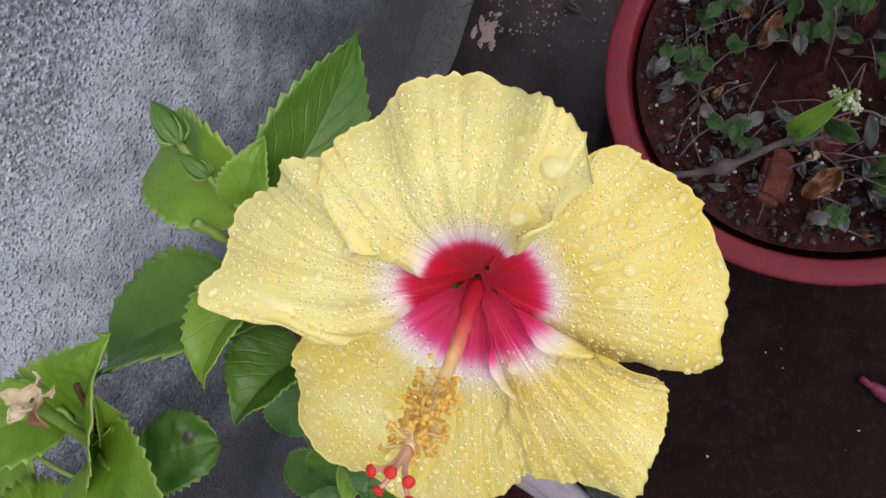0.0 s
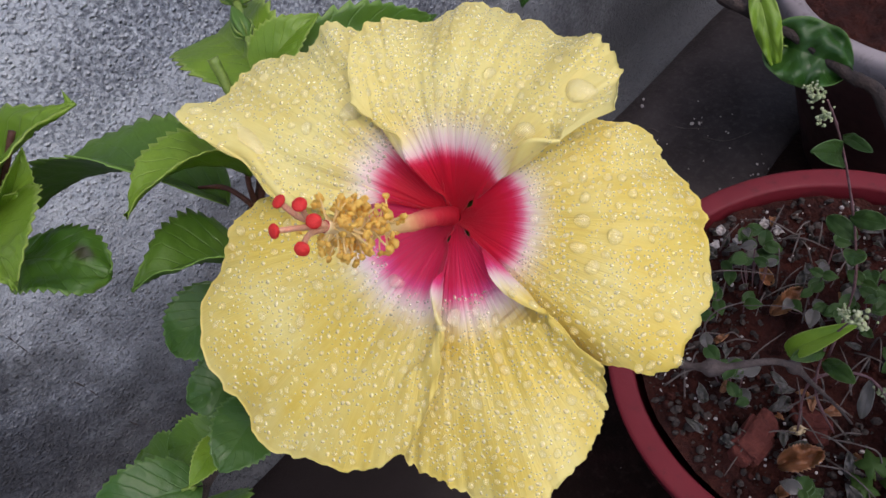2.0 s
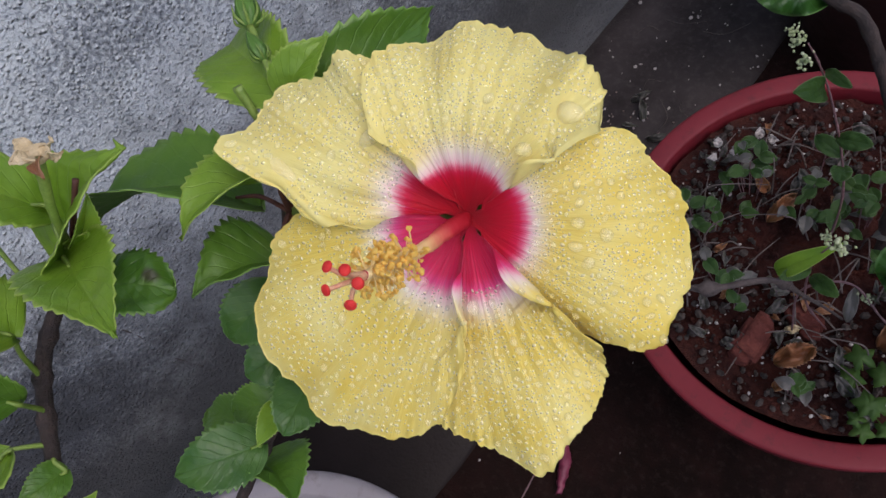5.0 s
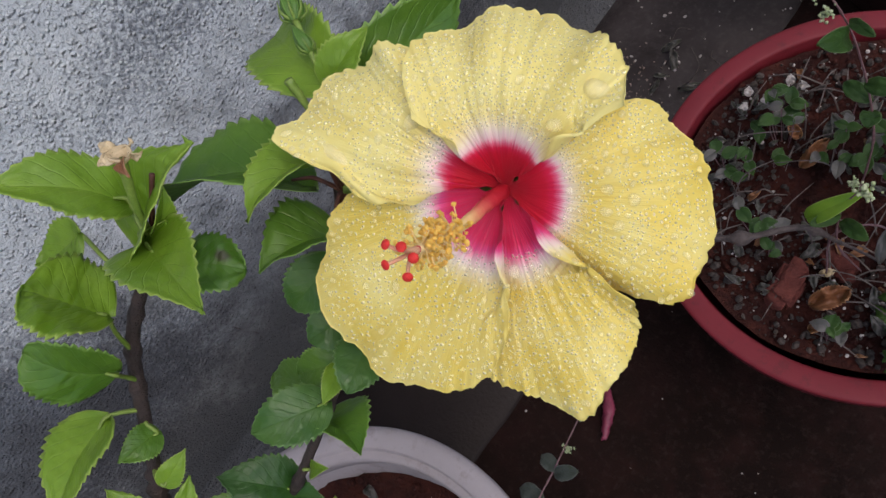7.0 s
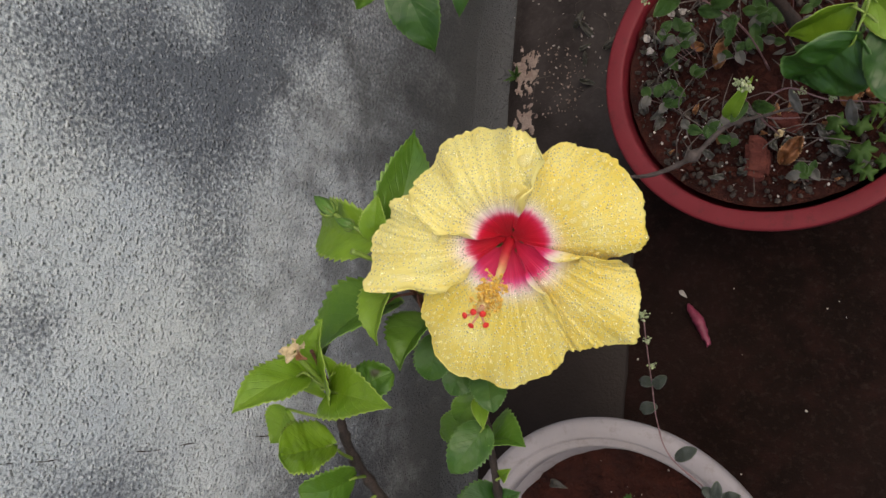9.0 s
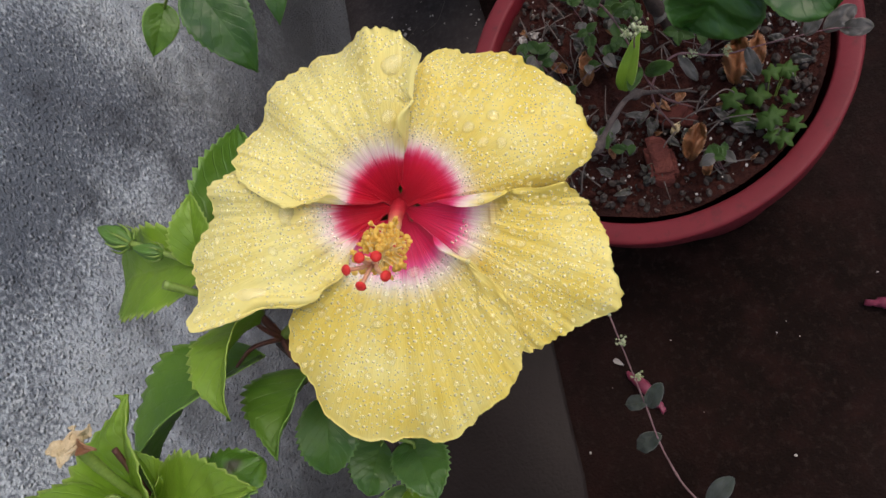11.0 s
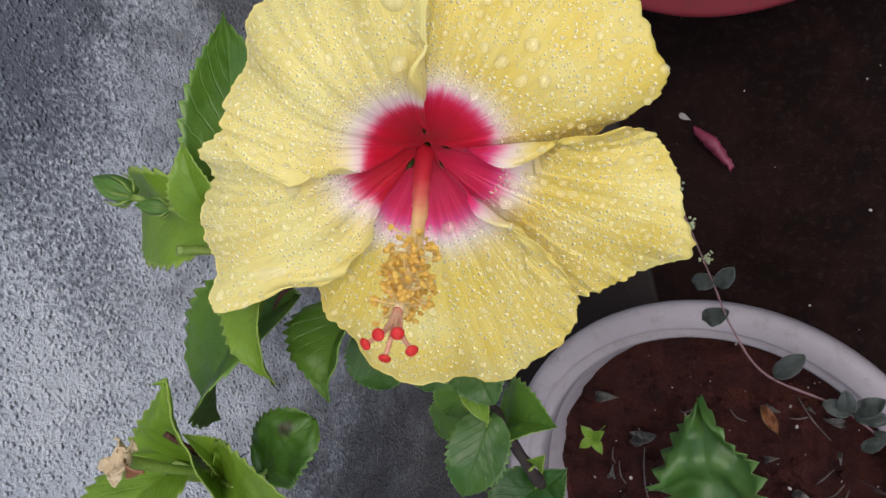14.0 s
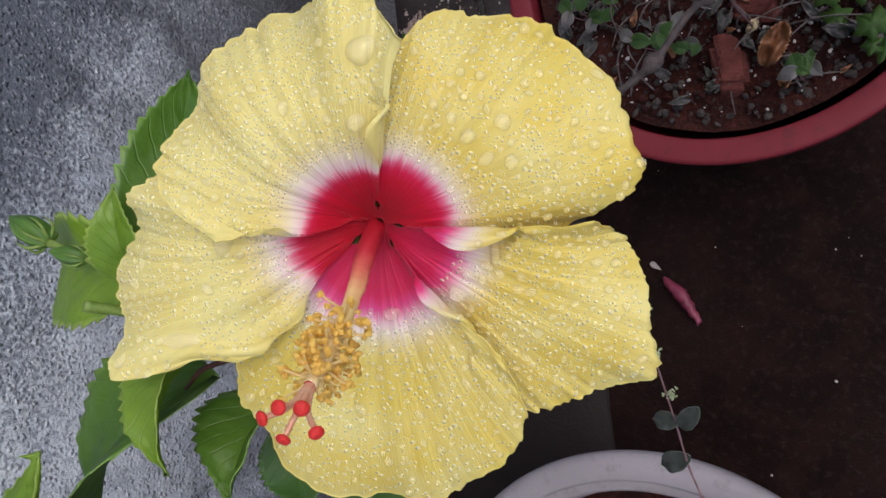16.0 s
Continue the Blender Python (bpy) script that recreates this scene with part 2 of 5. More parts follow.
def floor_material():
    n = Nodes("wet_cement")
    big = n.noise(6.0, 5.0, 0.6)
    mid = n.noise(30.0, 5.0, 0.6)
    grit = n.noise(400.0, 3.0, 0.6)
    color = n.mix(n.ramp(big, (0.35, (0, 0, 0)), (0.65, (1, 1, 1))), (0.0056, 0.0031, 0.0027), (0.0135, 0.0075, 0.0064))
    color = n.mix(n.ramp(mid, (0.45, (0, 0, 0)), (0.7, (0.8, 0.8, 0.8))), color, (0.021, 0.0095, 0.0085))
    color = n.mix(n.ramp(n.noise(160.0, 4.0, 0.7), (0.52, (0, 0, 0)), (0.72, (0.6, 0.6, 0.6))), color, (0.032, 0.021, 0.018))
    rough = n.math("ADD", n.math("MULTIPLY", mid, 0.5), 0.2)
    return n.finish(color, rough, n.bump(grit, 0.7, 0.002), Specular_IOR_Level=0.03)


def pot_material(name, dark, light, wear):
    n = Nodes(name)
    big = n.noise(12.0, 5.0, 0.6)
    scuff = n.noise(90.0, 5.0, 0.7)
    color = n.mix(n.ramp(big, (0.3, (0, 0, 0)), (0.7, (1, 1, 1))), dark, light)
    color = n.mix(n.ramp(scuff, (0.53, (0, 0, 0)), (0.70, (0.75, 0.75, 0.75))), color, wear)
    return n.finish(color, n.math("ADD", n.math("MULTIPLY", scuff, 0.3), 0.42), n.bump(scuff, 0.3, 0.0015), Specular_IOR_Level=0.3)


def water_material(name, painted_glow, gloss, lens=0.0):
    """Rain water: it bends the light on its way to the petal and mirrors the sky; a pale diffuse share paints in the
    light a drop would gather.
    """
    n = Nodes(name)
    clear = n.add("BsdfTransparent", Color=(1.0, 1.0, 1.0, 1.0))
    if lens:
        bent = n.add("MixShader", Fac=lens)
        n.link(clear.outputs[0], bent.inputs[1])
        n.link(n.add("BsdfRefraction", IOR=1.33, Roughness=0.0).outputs[0], bent.inputs[2])
        clear = bent
    # pale yellow diffuse part, standing in for light focused inside the drop
    body = n.add("MixShader", Fac=painted_glow)
    n.link(clear.outputs[0], body.inputs[1])
    n.link(n.add("BsdfDiffuse", Color=(1.0, 0.97, 0.66, 1.0)).outputs[0], body.inputs[2])
    top = n.add("MixShader")
    n.link(n.math("ADD", n.math("MULTIPLY", n.add("Fresnel", IOR=1.33).outputs[0], 0.9), 0.015), top.inputs[0])
    n.link(body.outputs[0], top.inputs[1])
    n.link(n.add("BsdfGlossy", Roughness=gloss).outputs[0], top.inputs[2])
    n.link(top.outputs[0], n.out.inputs["Surface"])
    return n.mat


def column_material():
    n = Nodes("staminal_column")
    uv = n.add("SeparateXYZ")
    n.link(n.coords("UV"), uv.inputs[0])
    grain = n.noise(300.0, 3.0, 0.6)
    along = n.math("ADD", uv.outputs["Y"], n.math("MULTIPLY", n.math("SUBTRACT", grain, 0.5), 0.10))
    color = n.ramp(along, (0.0, (0.45, 0.006, 0.02)), (0.22, (0.62, 0.03, 0.05)), (0.33, (0.78, 0.16, 0.12)), (0.43, (0.90, 0.52, 0.24)), (0.54, (0.95, 0.74, 0.32)), (1.0, (0.95, 0.80, 0.44)))
    n.finish(color, 0.5, n.bump(grain, 0.4, 0.0006))
    n.see_through(color, 0.2)
    return n.mat


MAT = dict(
    petal=petal_material("petal", ((0.50, 0.002, 0.014), (0.66, 0.005, 0.034), (0.74, 0.014, 0.085), (0.85, 0.18, 0.32))),
    petal_veined=petal_material("upper_petal", ((0.48, 0.002, 0.012), (0.64, 0.005, 0.030), (0.72, 0.014, 0.075), (0.85, 0.20, 0.31)), 0.015, 0.34, 0.08, 0.42),
    petal_pink=petal_material("lower_petal", ((0.48, 0.002, 0.016), (0.76, 0.016, 0.11), (0.86, 0.09, 0.30), (0.90, 0.38, 0.52)), 0.012, 0.2, 0.35), water=water_material("water", 0.20, 0.02, 0.9), mist=water_material("fine_droplets", 0.36, 0.08), column=column_material(), wall=wall_material(), floor=floor_material(),
    leaf=leaf_material("leaf_green", (0.065, 0.165, 0.016), (0.115, 0.24, 0.026), (0.17, 0.30, 0.05)),
    leaf_light=leaf_material("leaf_young", (0.14, 0.27, 0.018), (0.21, 0.36, 0.030), (0.28, 0.42, 0.07)),
    leaf_spotted=leaf_material("leaf_browned", (0.05, 0.14, 0.014), (0.095, 0.21, 0.022), (0.15, 0.27, 0.045), True),
    leaf_dull=leaf_material("leaf_dull", (0.040, 0.12, 0.020), (0.075, 0.17, 0.030), (0.10, 0.20, 0.045)),
    leaf_dark=leaf_material("leaf_deep_green", (0.020, 0.075, 0.012), (0.04, 0.12, 0.017), (0.09, 0.19, 0.045)),
    weed=leaf_material("weed_leaf", (0.0238, 0.0595, 0.0153), (0.0459, 0.0978, 0.0221), (0.0765, 0.136, 0.051), spec=0.2),
    ivy=leaf_material("ivy_leaf", (0.0357, 0.0808, 0.017), (0.0663, 0.128, 0.0272), (0.0935, 0.153, 0.051), spec=0.2),
    weed_grey=leaf_material("dull_leaf", (0.0413, 0.0525, 0.045), (0.0863, 0.0975, 0.09), (0.112, 0.12, 0.112), spec=0.2),
    grey_leaf=leaf_material("withered_leaf", (0.0595, 0.056, 0.0532), (0.133, 0.125, 0.119), (0.154, 0.14, 0.133)),
    brown_leaf=leaf_material("dead_leaf", (0.20, 0.075, 0.032), (0.33, 0.14, 0.065), (0.38, 0.20, 0.10)),
    pink=plain_material("withered_petal", (0.16, 0.02, 0.05), (0.30, 0.05, 0.10), 120.0, 0.5),
    stigma=plain_material("stigma", (0.66, 0.012, 0.010), (0.80, 0.04, 0.03), 900.0, 0.6),
    style=plain_material("style", (0.82, 0.36, 0.22), (0.85, 0.55, 0.34), 400.0, 0.5),
    sepal=leaf_material("sepal", (0.07, 0.17, 0.025), (0.12, 0.26, 0.04), (0.2, 0.34, 0.08)),
    straw=plain_material("dry_sepal", (0.52, 0.40, 0.22), (0.66, 0.55, 0.36), 200.0, 0.7),
    stalk=plain_material("green_stalk", (0.14, 0.24, 0.03), (0.24, 0.34, 0.07), 200.0, 0.45),
    twig=plain_material("woody_stem", (0.022, 0.015, 0.014), (0.062, 0.040, 0.034), 160.0, 0.7, 0.8, 0.0015),
    red_twig=plain_material("young_bark", (0.09, 0.03, 0.022), (0.16, 0.06, 0.035), 200.0, 0.55, 0.5),
    grey_bark=plain_material("grey_bark", (0.045, 0.033, 0.031), (0.12, 0.095, 0.090), 150.0, 0.8, 0.8, 0.0015),
    dry_twig=plain_material("dry_twig", (0.0975, 0.075, 0.0675), (0.195, 0.165, 0.15), 150.0, 0.8, 0.8, 0.0015),
    red_pot=pot_material("red_plastic", (0.132, 0.0105, 0.017), (0.178, 0.0165, 0.025), (0.09, 0.015, 0.018)),
    white_pot=pot_material("white_plastic", (0.255, 0.232, 0.245), (0.335, 0.307, 0.320), (0.21, 0.18, 0.18)),
    # white rim of the far pot, with the shade it stands in put into its colour
    grey_pot=pot_material("shaded_plastic", (0.20, 0.18, 0.19), (0.30, 0.27, 0.28), (0.12, 0.10, 0.10)),
    brown_pot=pot_material("brown_plastic", (0.035, 0.014, 0.014), (0.055, 0.022, 0.020), (0.03, 0.016, 0.015)),
    soil=plain_material("red_soil", (0.0264, 0.00748, 0.00598), (0.0686, 0.0176, 0.0114), 45.0, 0.85, 1.0, 0.004, 0.2, 7.0),
    gravel=plain_material("dark_gravel", (0.03, 0.024, 0.022), (0.10, 0.08, 0.07), 80.0, 0.8, 0.8, 0.002, 0.3),
    brick=plain_material("brick", (0.105, 0.028, 0.023), (0.17, 0.050, 0.038), 90.0, 0.85, 0.9, 0.002, 0.2),
    mortar=plain_material("cement_patch", (0.30, 0.22, 0.19), (0.45, 0.36, 0.32), 90.0, 0.9, 1.0, 0.003, 0.2),
    pale=plain_material("pale_chips", (0.40, 0.36, 0.34), (0.60, 0.56, 0.52), 100.0, 0.8),
)


# pollen sacs and their stalks let light through
for name, low, high in (("anther", (1.0, 0.64, 0.11), (1.0, 0.84, 0.28)), ("filament", (1.0, 0.80, 0.36), (1.0, 0.88, 0.50))):
    n = Nodes(name)
    grain = n.noise(1400.0, 3.0, 0.6)
    color = n.mix(n.ramp(grain, (0.35, (0, 0, 0)), (0.65, (1, 1, 1))), low, high)
    n.finish(color, 0.75, n.bump(grain, 0.3, 0.0001), Specular_IOR_Level=0.2)
    n.see_through(color, 0.5)
    MAT[name] = n.mat


# ---- mesh helpers ----
def mesh_object(name, bm, material, smooth=True):
    me = bpy.data.meshes.new(name)
    bm.to_mesh(me)
    bm.free()
    if smooth:
        me.polygons.foreach_set("use_smooth", [True] * len(me.polygons))
    me.materials.append(MAT[material])
    return new(name, me)


def part(name, bm, material, parent, label=""):
    ob = mesh_object(name, bm, material)
    ob.parent = parent
    ob.matrix_parent_inverse = Matrix.Translation(-parent.location) if parent.type == "EMPTY" else Matrix()
    if label:
        tagged(ob, label)
    return ob


def thing(name, place, label, category, group="", kind=""):
    ob = new(name)
    ob.location, ob.empty_display_size = place, 0.01
    return tagged(ob, label, category, group, kind)


def spline(points, steps):
    """Smooth points through the given ones (Catmull-Rom)."""
    pts = [Vector(p) for p in points]
    pts = [pts[0] * 2 - pts[1], *pts, pts[-1] * 2 - pts[-2]]
    out = []
    for i in range(1, len(pts) - 2):
        a, b, c, d = pts[i - 1:i + 3]
        for k in range(steps):
            t = k / steps
            out.append(0.5 * (2 * b + (c - a) * t + (2 * a - 5 * b + 4 * c - d) * t * t + (3 * b - a - 3 * c + d) * t ** 3))
    return out + [pts[-2]]


def curve_at(values, u):
    """Smooth value at u in 0..1 through evenly spaced values."""
    n = len(values) - 1
    x = min(max(u, 0.0), 1.0) * n
    i = min(int(x), n - 1)
    t = x - i
    a, b, c, d = values[max(i - 1, 0)], values[i], values[i + 1], values[min(i + 2, n)]
    return 0.5 * (2 * b + (c - a) * t + (2 * a - 5 * b + 4 * c - d) * t * t + (3 * b - a - 3 * c + d) * t ** 3)


def tube(bm, points, radii, sides=8, steps=5, rough=0.0, knots=0.0):
    """A tapered, slightly uneven stem along the points; uv y runs from 0 to 1 along it."""
    path = spline(points, steps)
    n = len(path)
    uv = bm.loops.layers.uv.verify()
    side = None
    rings = []
    for i, p in enumerate(path):
        ahead = (path[min(i + 1, n - 1)] - path[max(i - 1, 0)]).normalized()
        side = ahead.orthogonal() if side is None else side - ahead * side.dot(ahead)
        side.normalize()
        other = ahead.cross(side)
        r = curve_at(radii, i / (n - 1))
        if knots:
            r *= 1 + knots * max(0.0, noise.noise(p * 160)) ** 1.5 * 2
        ring = []
        for k in range(sides):
            a = 2 * math.pi * k / sides
            d = side * math.cos(a) + other * math.sin(a)
            q = p + d * r
            if rough:
                q += d * r * rough * noise.noise(q * 500)
            ring.append(bm.verts.new(q))
        rings.append(ring)
    for i in range(n - 1):
        for k in range(sides):
            f = bm.faces.new((rings[i][k], rings[i][(k + 1) % sides], rings[i + 1][(k + 1) % sides], rings[i + 1][k]))
            for loop, v in zip(f.loops, (i, i, i + 1, i + 1)):
                loop[uv].uv = (k / sides, v / (n - 1))
    bm.faces.new(rings[0][::-1])
    bm.faces.new(rings[-1])
    return path


def grid_faces(bm, rows, uvs=None):
    uv = bm.loops.layers.uv.verify()
    for i in range(len(rows) - 1):
        for j in range(len(rows[0]) - 1):
            f = bm.faces.new((rows[i][j], rows[i][j + 1], rows[i + 1][j + 1], rows[i + 1][j]))
            if uvs:
                for loop, (a, b) in zip(f.loops, ((i, j), (i, j + 1), (i + 1, j + 1), (i + 1, j))):
                    loop[uv].uv = uvs[a][b]


def thicken(bm, depth):
    """Gives a sheet real thickness, with closed edges."""
    bm.normal_update()
    bmesh.ops.solidify(bm, geom=bm.faces[:], thickness=depth)


def shell(bm, rows, uvs, depth):
    """Gives a grid of faces an even second side, closed round its edge."""
    bm.normal_update()
    back = [[bm.verts.new(v.co - v.normal * depth) for v in row] for row in rows]
    grid_faces(bm, [row[::-1] for row in back], [row[::-1] for row in uvs])
    rim = [(i, 0) for i in range(len(rows))] + [(-1, j) for j in range(1, len(rows[0]))] + [(i, -1) for i in range(len(rows) - 2, -1, -1)] + [(0, j) for j in range(len(rows[0]) - 2, 0, -1)]
    uv = bm.loops.layers.uv.verify()
    for (a, b), (c, d) in zip(rim, rim[1:] + rim[:1]):
        f = bm.faces.new((rows[c][d], rows[a][b], back[a][b], back[c][d]))
        for loop, co in zip(f.loops, (uvs[c][d], uvs[a][b], uvs[a][b], uvs[c][d])):
            loop[uv].uv = co


def lathe(bm, profile, sides=96, wobble=0.0, ring=False):
    rings = []
    for r, z in profile:
        ring = []
        for k in range(sides):
            a = 2 * math.pi * k / sides
            q = r * (1 + wobble * noise.noise(Vector((math.cos(a) * 1.5, math.sin(a) * 1.5, z * 4))))
            ring.append(bm.verts.new((q * math.cos(a), q * math.sin(a), z)))
        rings.append(ring)
    for a, b in zip(rings, rings[1:]):
        for k in range(sides):
            bm.faces.new((a[k], a[(k + 1) % sides], b[(k + 1) % sides], b[k]))
    if ring:
        for k in range(sides):
            bm.faces.new((rings[-1][k], rings[-1][(k + 1) % sides], rings[0][(k + 1) % sides], rings[0][k]))
    else:
        bm.faces.new(rings[0][::-1])
        bm.faces.new(rings[-1])
    bmesh.ops.recalc_face_normals(bm, faces=bm.faces)


# ---- ground and wall ----
def build_floor():
    bm = bmesh.new()
    for a, b in (((-60, -60), (60, 60)),):
        bm.faces.new([bm.verts.new((x, y, FLOOR)) for x, y in ((a[0], a[1]), (b[0], a[1]), (b[0], b[1]), (a[0], b[1]))])
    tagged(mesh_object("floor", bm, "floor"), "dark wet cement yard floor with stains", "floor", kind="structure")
    # the raised strip along the wall, with a worn edge and a rounded fillet up to the plaster
    bm = bmesh.new()
    rows = []
    profile = [(0.203, FLOOR - 0.01), (0.203, FLOOR), (0.199, FLOOR + 0.0045), (0.12, FLOOR + 0.005), (0.05, FLOOR + 0.006), (0.024, FLOOR + 0.006), (0.016, FLOOR - 0.004)]
    for i in range(401):
        y = -6.0 + i * 0.03
        rows.append([bm.verts.new((x + (0.002 + 0.025 * x) * (noise.noise(Vector((y * 9, x * 20, 0))) + 0.4 * noise.noise(Vector((y * 45, x * 20, 7)))), y, z + 0.0015 * noise.noise(Vector((x * 40, y * 25, 3))))) for x, z in profile])
    grid_faces(bm, rows)
    tagged(mesh_object("cement_strip", bm, "strip"), "brownish wet cement strip along the foot of the wall, shade painted into one end", "pavement", kind="structure")
    bm = bmesh.new()
    rows = []
    for i in range(401):
        y = -6.0 + i * 0.03
        rows.append([bm.verts.new((x + 0.003 * noise.noise(Vector((y * 14, x * 20, 5))), y, z)) for x, z in ((0.028, FLOOR), (0.026, FLOOR + 0.0062), (0.018, FLOOR + 0.009), (0.010, FLOOR + 0.015), (0.005, FLOOR + 0.026), (0.002, FLOOR + 0.040), (-0.004, FLOOR + 0.060))])
    grid_faces(bm, rows)
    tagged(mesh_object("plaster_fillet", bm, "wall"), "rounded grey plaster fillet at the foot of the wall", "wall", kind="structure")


def build_wall():
    bm = bmesh.new()
    bmesh.ops.create_cube(bm, size=1.0)
    bmesh.ops.scale(bm, vec=(0.2, 12.0, 3.0), verts=bm.verts)
    bmesh.ops.translate(bm, vec=(-0.1, 0.0, 1.5), verts=bm.verts)
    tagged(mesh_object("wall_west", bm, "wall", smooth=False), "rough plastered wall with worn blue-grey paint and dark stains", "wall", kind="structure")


n = Nodes("shaded_strip")
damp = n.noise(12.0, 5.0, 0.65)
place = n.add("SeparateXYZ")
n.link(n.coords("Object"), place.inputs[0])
# shade is painted into the colour towards the end nearest the white pot
pot_shade = n.ramp(n.math("ADD", place.outputs["Y"], n.math("MULTIPLY", n.math("SUBTRACT", damp, 0.5), 0.35)), (0.10, (1, 1, 1)), (0.36, (0, 0, 0)))
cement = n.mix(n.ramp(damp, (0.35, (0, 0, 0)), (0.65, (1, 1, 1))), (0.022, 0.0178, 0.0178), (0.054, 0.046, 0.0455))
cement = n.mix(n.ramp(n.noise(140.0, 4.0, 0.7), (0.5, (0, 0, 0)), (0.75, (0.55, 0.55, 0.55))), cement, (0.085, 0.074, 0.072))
cement = n.mix(pot_shade, cement, n.mix(damp, (0.008, 0.0056, 0.0052), (0.026, 0.020, 0.019)))
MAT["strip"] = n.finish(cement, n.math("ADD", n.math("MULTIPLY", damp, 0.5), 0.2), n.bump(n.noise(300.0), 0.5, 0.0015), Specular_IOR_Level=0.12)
build_floor()
build_wall()


# ---- pots ----
def pot(place, radius, height, material, label, lip=0.017, foot=0.62, group="", ledge=0.003, inner="", flat=False):
    """A flower pot with a flanged rim, tapering body and hollow inside. radius and place: the rim's outer edge and its centre on the floor."""
    x, y = place
    ob = thing("flower_pot", (x, y, FLOOR), label, "flower pot", group)
    r, h = radius, height
    bm = bmesh.new()
    k = r - lip  # the opening
    lathe(bm, [(r * foot, 0.0), (r * foot + 0.002, 0.004), (k + 0.004, h - 0.034), (k + 0.005, h - 0.027), (k + 0.002, h - 0.016), (k, h - 0.02), (k - 0.003, h - 0.03), (r * foot - 0.004, 0.012)], wobble=0.006)
    bmesh.ops.translate(bm, vec=(x, y, FLOOR), verts=bm.verts)
    part("body", bm, inner or material, ob)
    bm = bmesh.new()
    if flat:
        # a plain moulded rim: level top, square edges barely rounded, a short skirt
        profile = [(k + 0.001, h - 0.026), (r - 0.0045, h - 0.026), (r - 0.0040, h - 0.0256), (r - 0.0037, h - 0.025), (r - 0.0006, h - 0.0035), (r - 0.0005, h - 0.0022), (r - 0.0010, h - 0.0010), (r - 0.0022, h - 0.0003), (r - 0.0036, h), (k + 0.0022, h - 0.0006), (k + 0.0010, h - 0.0010), (k + 0.0002, h - 0.0019), (k - 0.0001, h - 0.0032), (k - 0.001, h - 0.012), (k - 0.001, h - 0.025)]
    else:
        profile = [(k + 0.001, h - 0.027), (r * 0.95, h - 0.027), (r * 0.975, h - 0.024), (r * 0.995, h - 0.012), (r, h - 0.007), (r * 0.993, h - 0.002), (r - lip * 0.25, h), (k + lip * 0.34, h - 0.0004), (k + lip * 0.29, h - 0.0014), (k + lip * 0.265, h - ledge), (k + lip * 0.22, h - ledge - 0.0003), (k + 0.0015, h - ledge - 0.0006), (k, h - ledge - 0.0016), (k - 0.001, h - 0.010), (k - 0.001, h - 0.025)]
    lathe(bm, profile, sides=128, wobble=0.006, ring=True)
    bmesh.ops.translate(bm, vec=(x, y, FLOOR), verts=bm.verts)
    part("rim", bm, material, ob)
    return ob


def soil(place, radius, z, seed, label):
    x, y = place
    bm = bmesh.new()
    rows = []
    for i in range(40):
        r = radius * i / 39 + 1e-4
        ring = []
        for k in range(97):
            a = 2 * math.pi * (k % 96) / 96
            p = Vector((r * math.cos(a), r * math.sin(a), 0))
            q = p * 40 + Vector((seed, 0, 0))
            p.z = 0.006 * noise.noise(q) + 0.004 * noise.noise(q * 3) + 0.0025 * noise.noise(q * 8) + 0.004 * (i / 39) ** 4
            ring.append(bm.verts.new(p + Vector((x, y, z))))
        rows.append(ring)
    grid_faces(bm, rows)
    bmesh.ops.remove_doubles(bm, verts=bm.verts, dist=1e-6)
    return tagged(mesh_object("soil", bm, "soil"), label, "soil", kind="stuff")


RED, WHITE, FAR = (0.3781, 0.2093), (0.2770, -0.2320), (0.285, 0.555)
pot(RED, 0.1400, 0.202, "red_pot", "red plastic flower pot with a wide rim and weedy soil", 0.0160, flat=True)
pot(WHITE, 0.1445, 0.216, "white_pot", "off-white plastic flower pot with a thick rounded rim", 0.0235, 0.52, ledge=0.0062)
pot(FAR, 0.138, 0.22, "grey_pot", "brown flower pot with a white rim, painted greyer for shade, behind the red one", inner="brown_pot")
soil(RED, 0.1190, 0.221, 3.0, "dark crumbly red-brown soil with gravel in the pot")
soil(WHITE, 0.1165, 0.203, 9.0, "damp red-brown soil in the white pot")
soil(FAR, 0.119, 0.212, 15.0, "dark soil in the far pot")


# ---- hibiscus flower ----
CENTRE = Vector((0.3277, 0.0154, 0.5413))
RIGHT, UP, OUT = Vector((0.8263, 0.5503, -0.1198)), Vector((-0.4184, 0.7422, 0.5235)), Vector((0.3770, -0.3825, 0.8435))


def in_flower(x, y, h):
    """A place from millimetres in the flower's own axes."""
    return CENTRE + (RIGHT * x + UP * y + OUT * h) * 0.001


flower = thing("hibiscus_flower", CENTRE, "open yellow hibiscus flower with a red eye, wet with rain drops", "flower")
PETALS = {}


LIFT = {1: (-1.2, -1.0), 2: (-1.4, 1.0), 3: (-1.0, 1.2), 4: (-1.2, 0.8), 5: (1.0, 1.2)}  # how far the two margins lie above or below the neighbour's
# margins that roll over: side, from and to along the petal, millimetres rolled up
CURLS = {2: ((1, 0.20, 0.66, 9.0),), 3: ((1, 0.32, 0.64, 7.5), (0, 0.42, 0.7, 2.0)), 5: ((0, 0.36, 0.70, 6.0), (1, 0.36, 0.80, 4.5))}


EYE = {1: 1.6, 2: -1.6, 3: -1.4, 4: 0.6, 5: 4.6}  # millimetres by which the red stops short of or outruns the ring


def ease(x):
    x = min(1.0, max(0.0, x))
    return x * x * (3 - 2 * x)


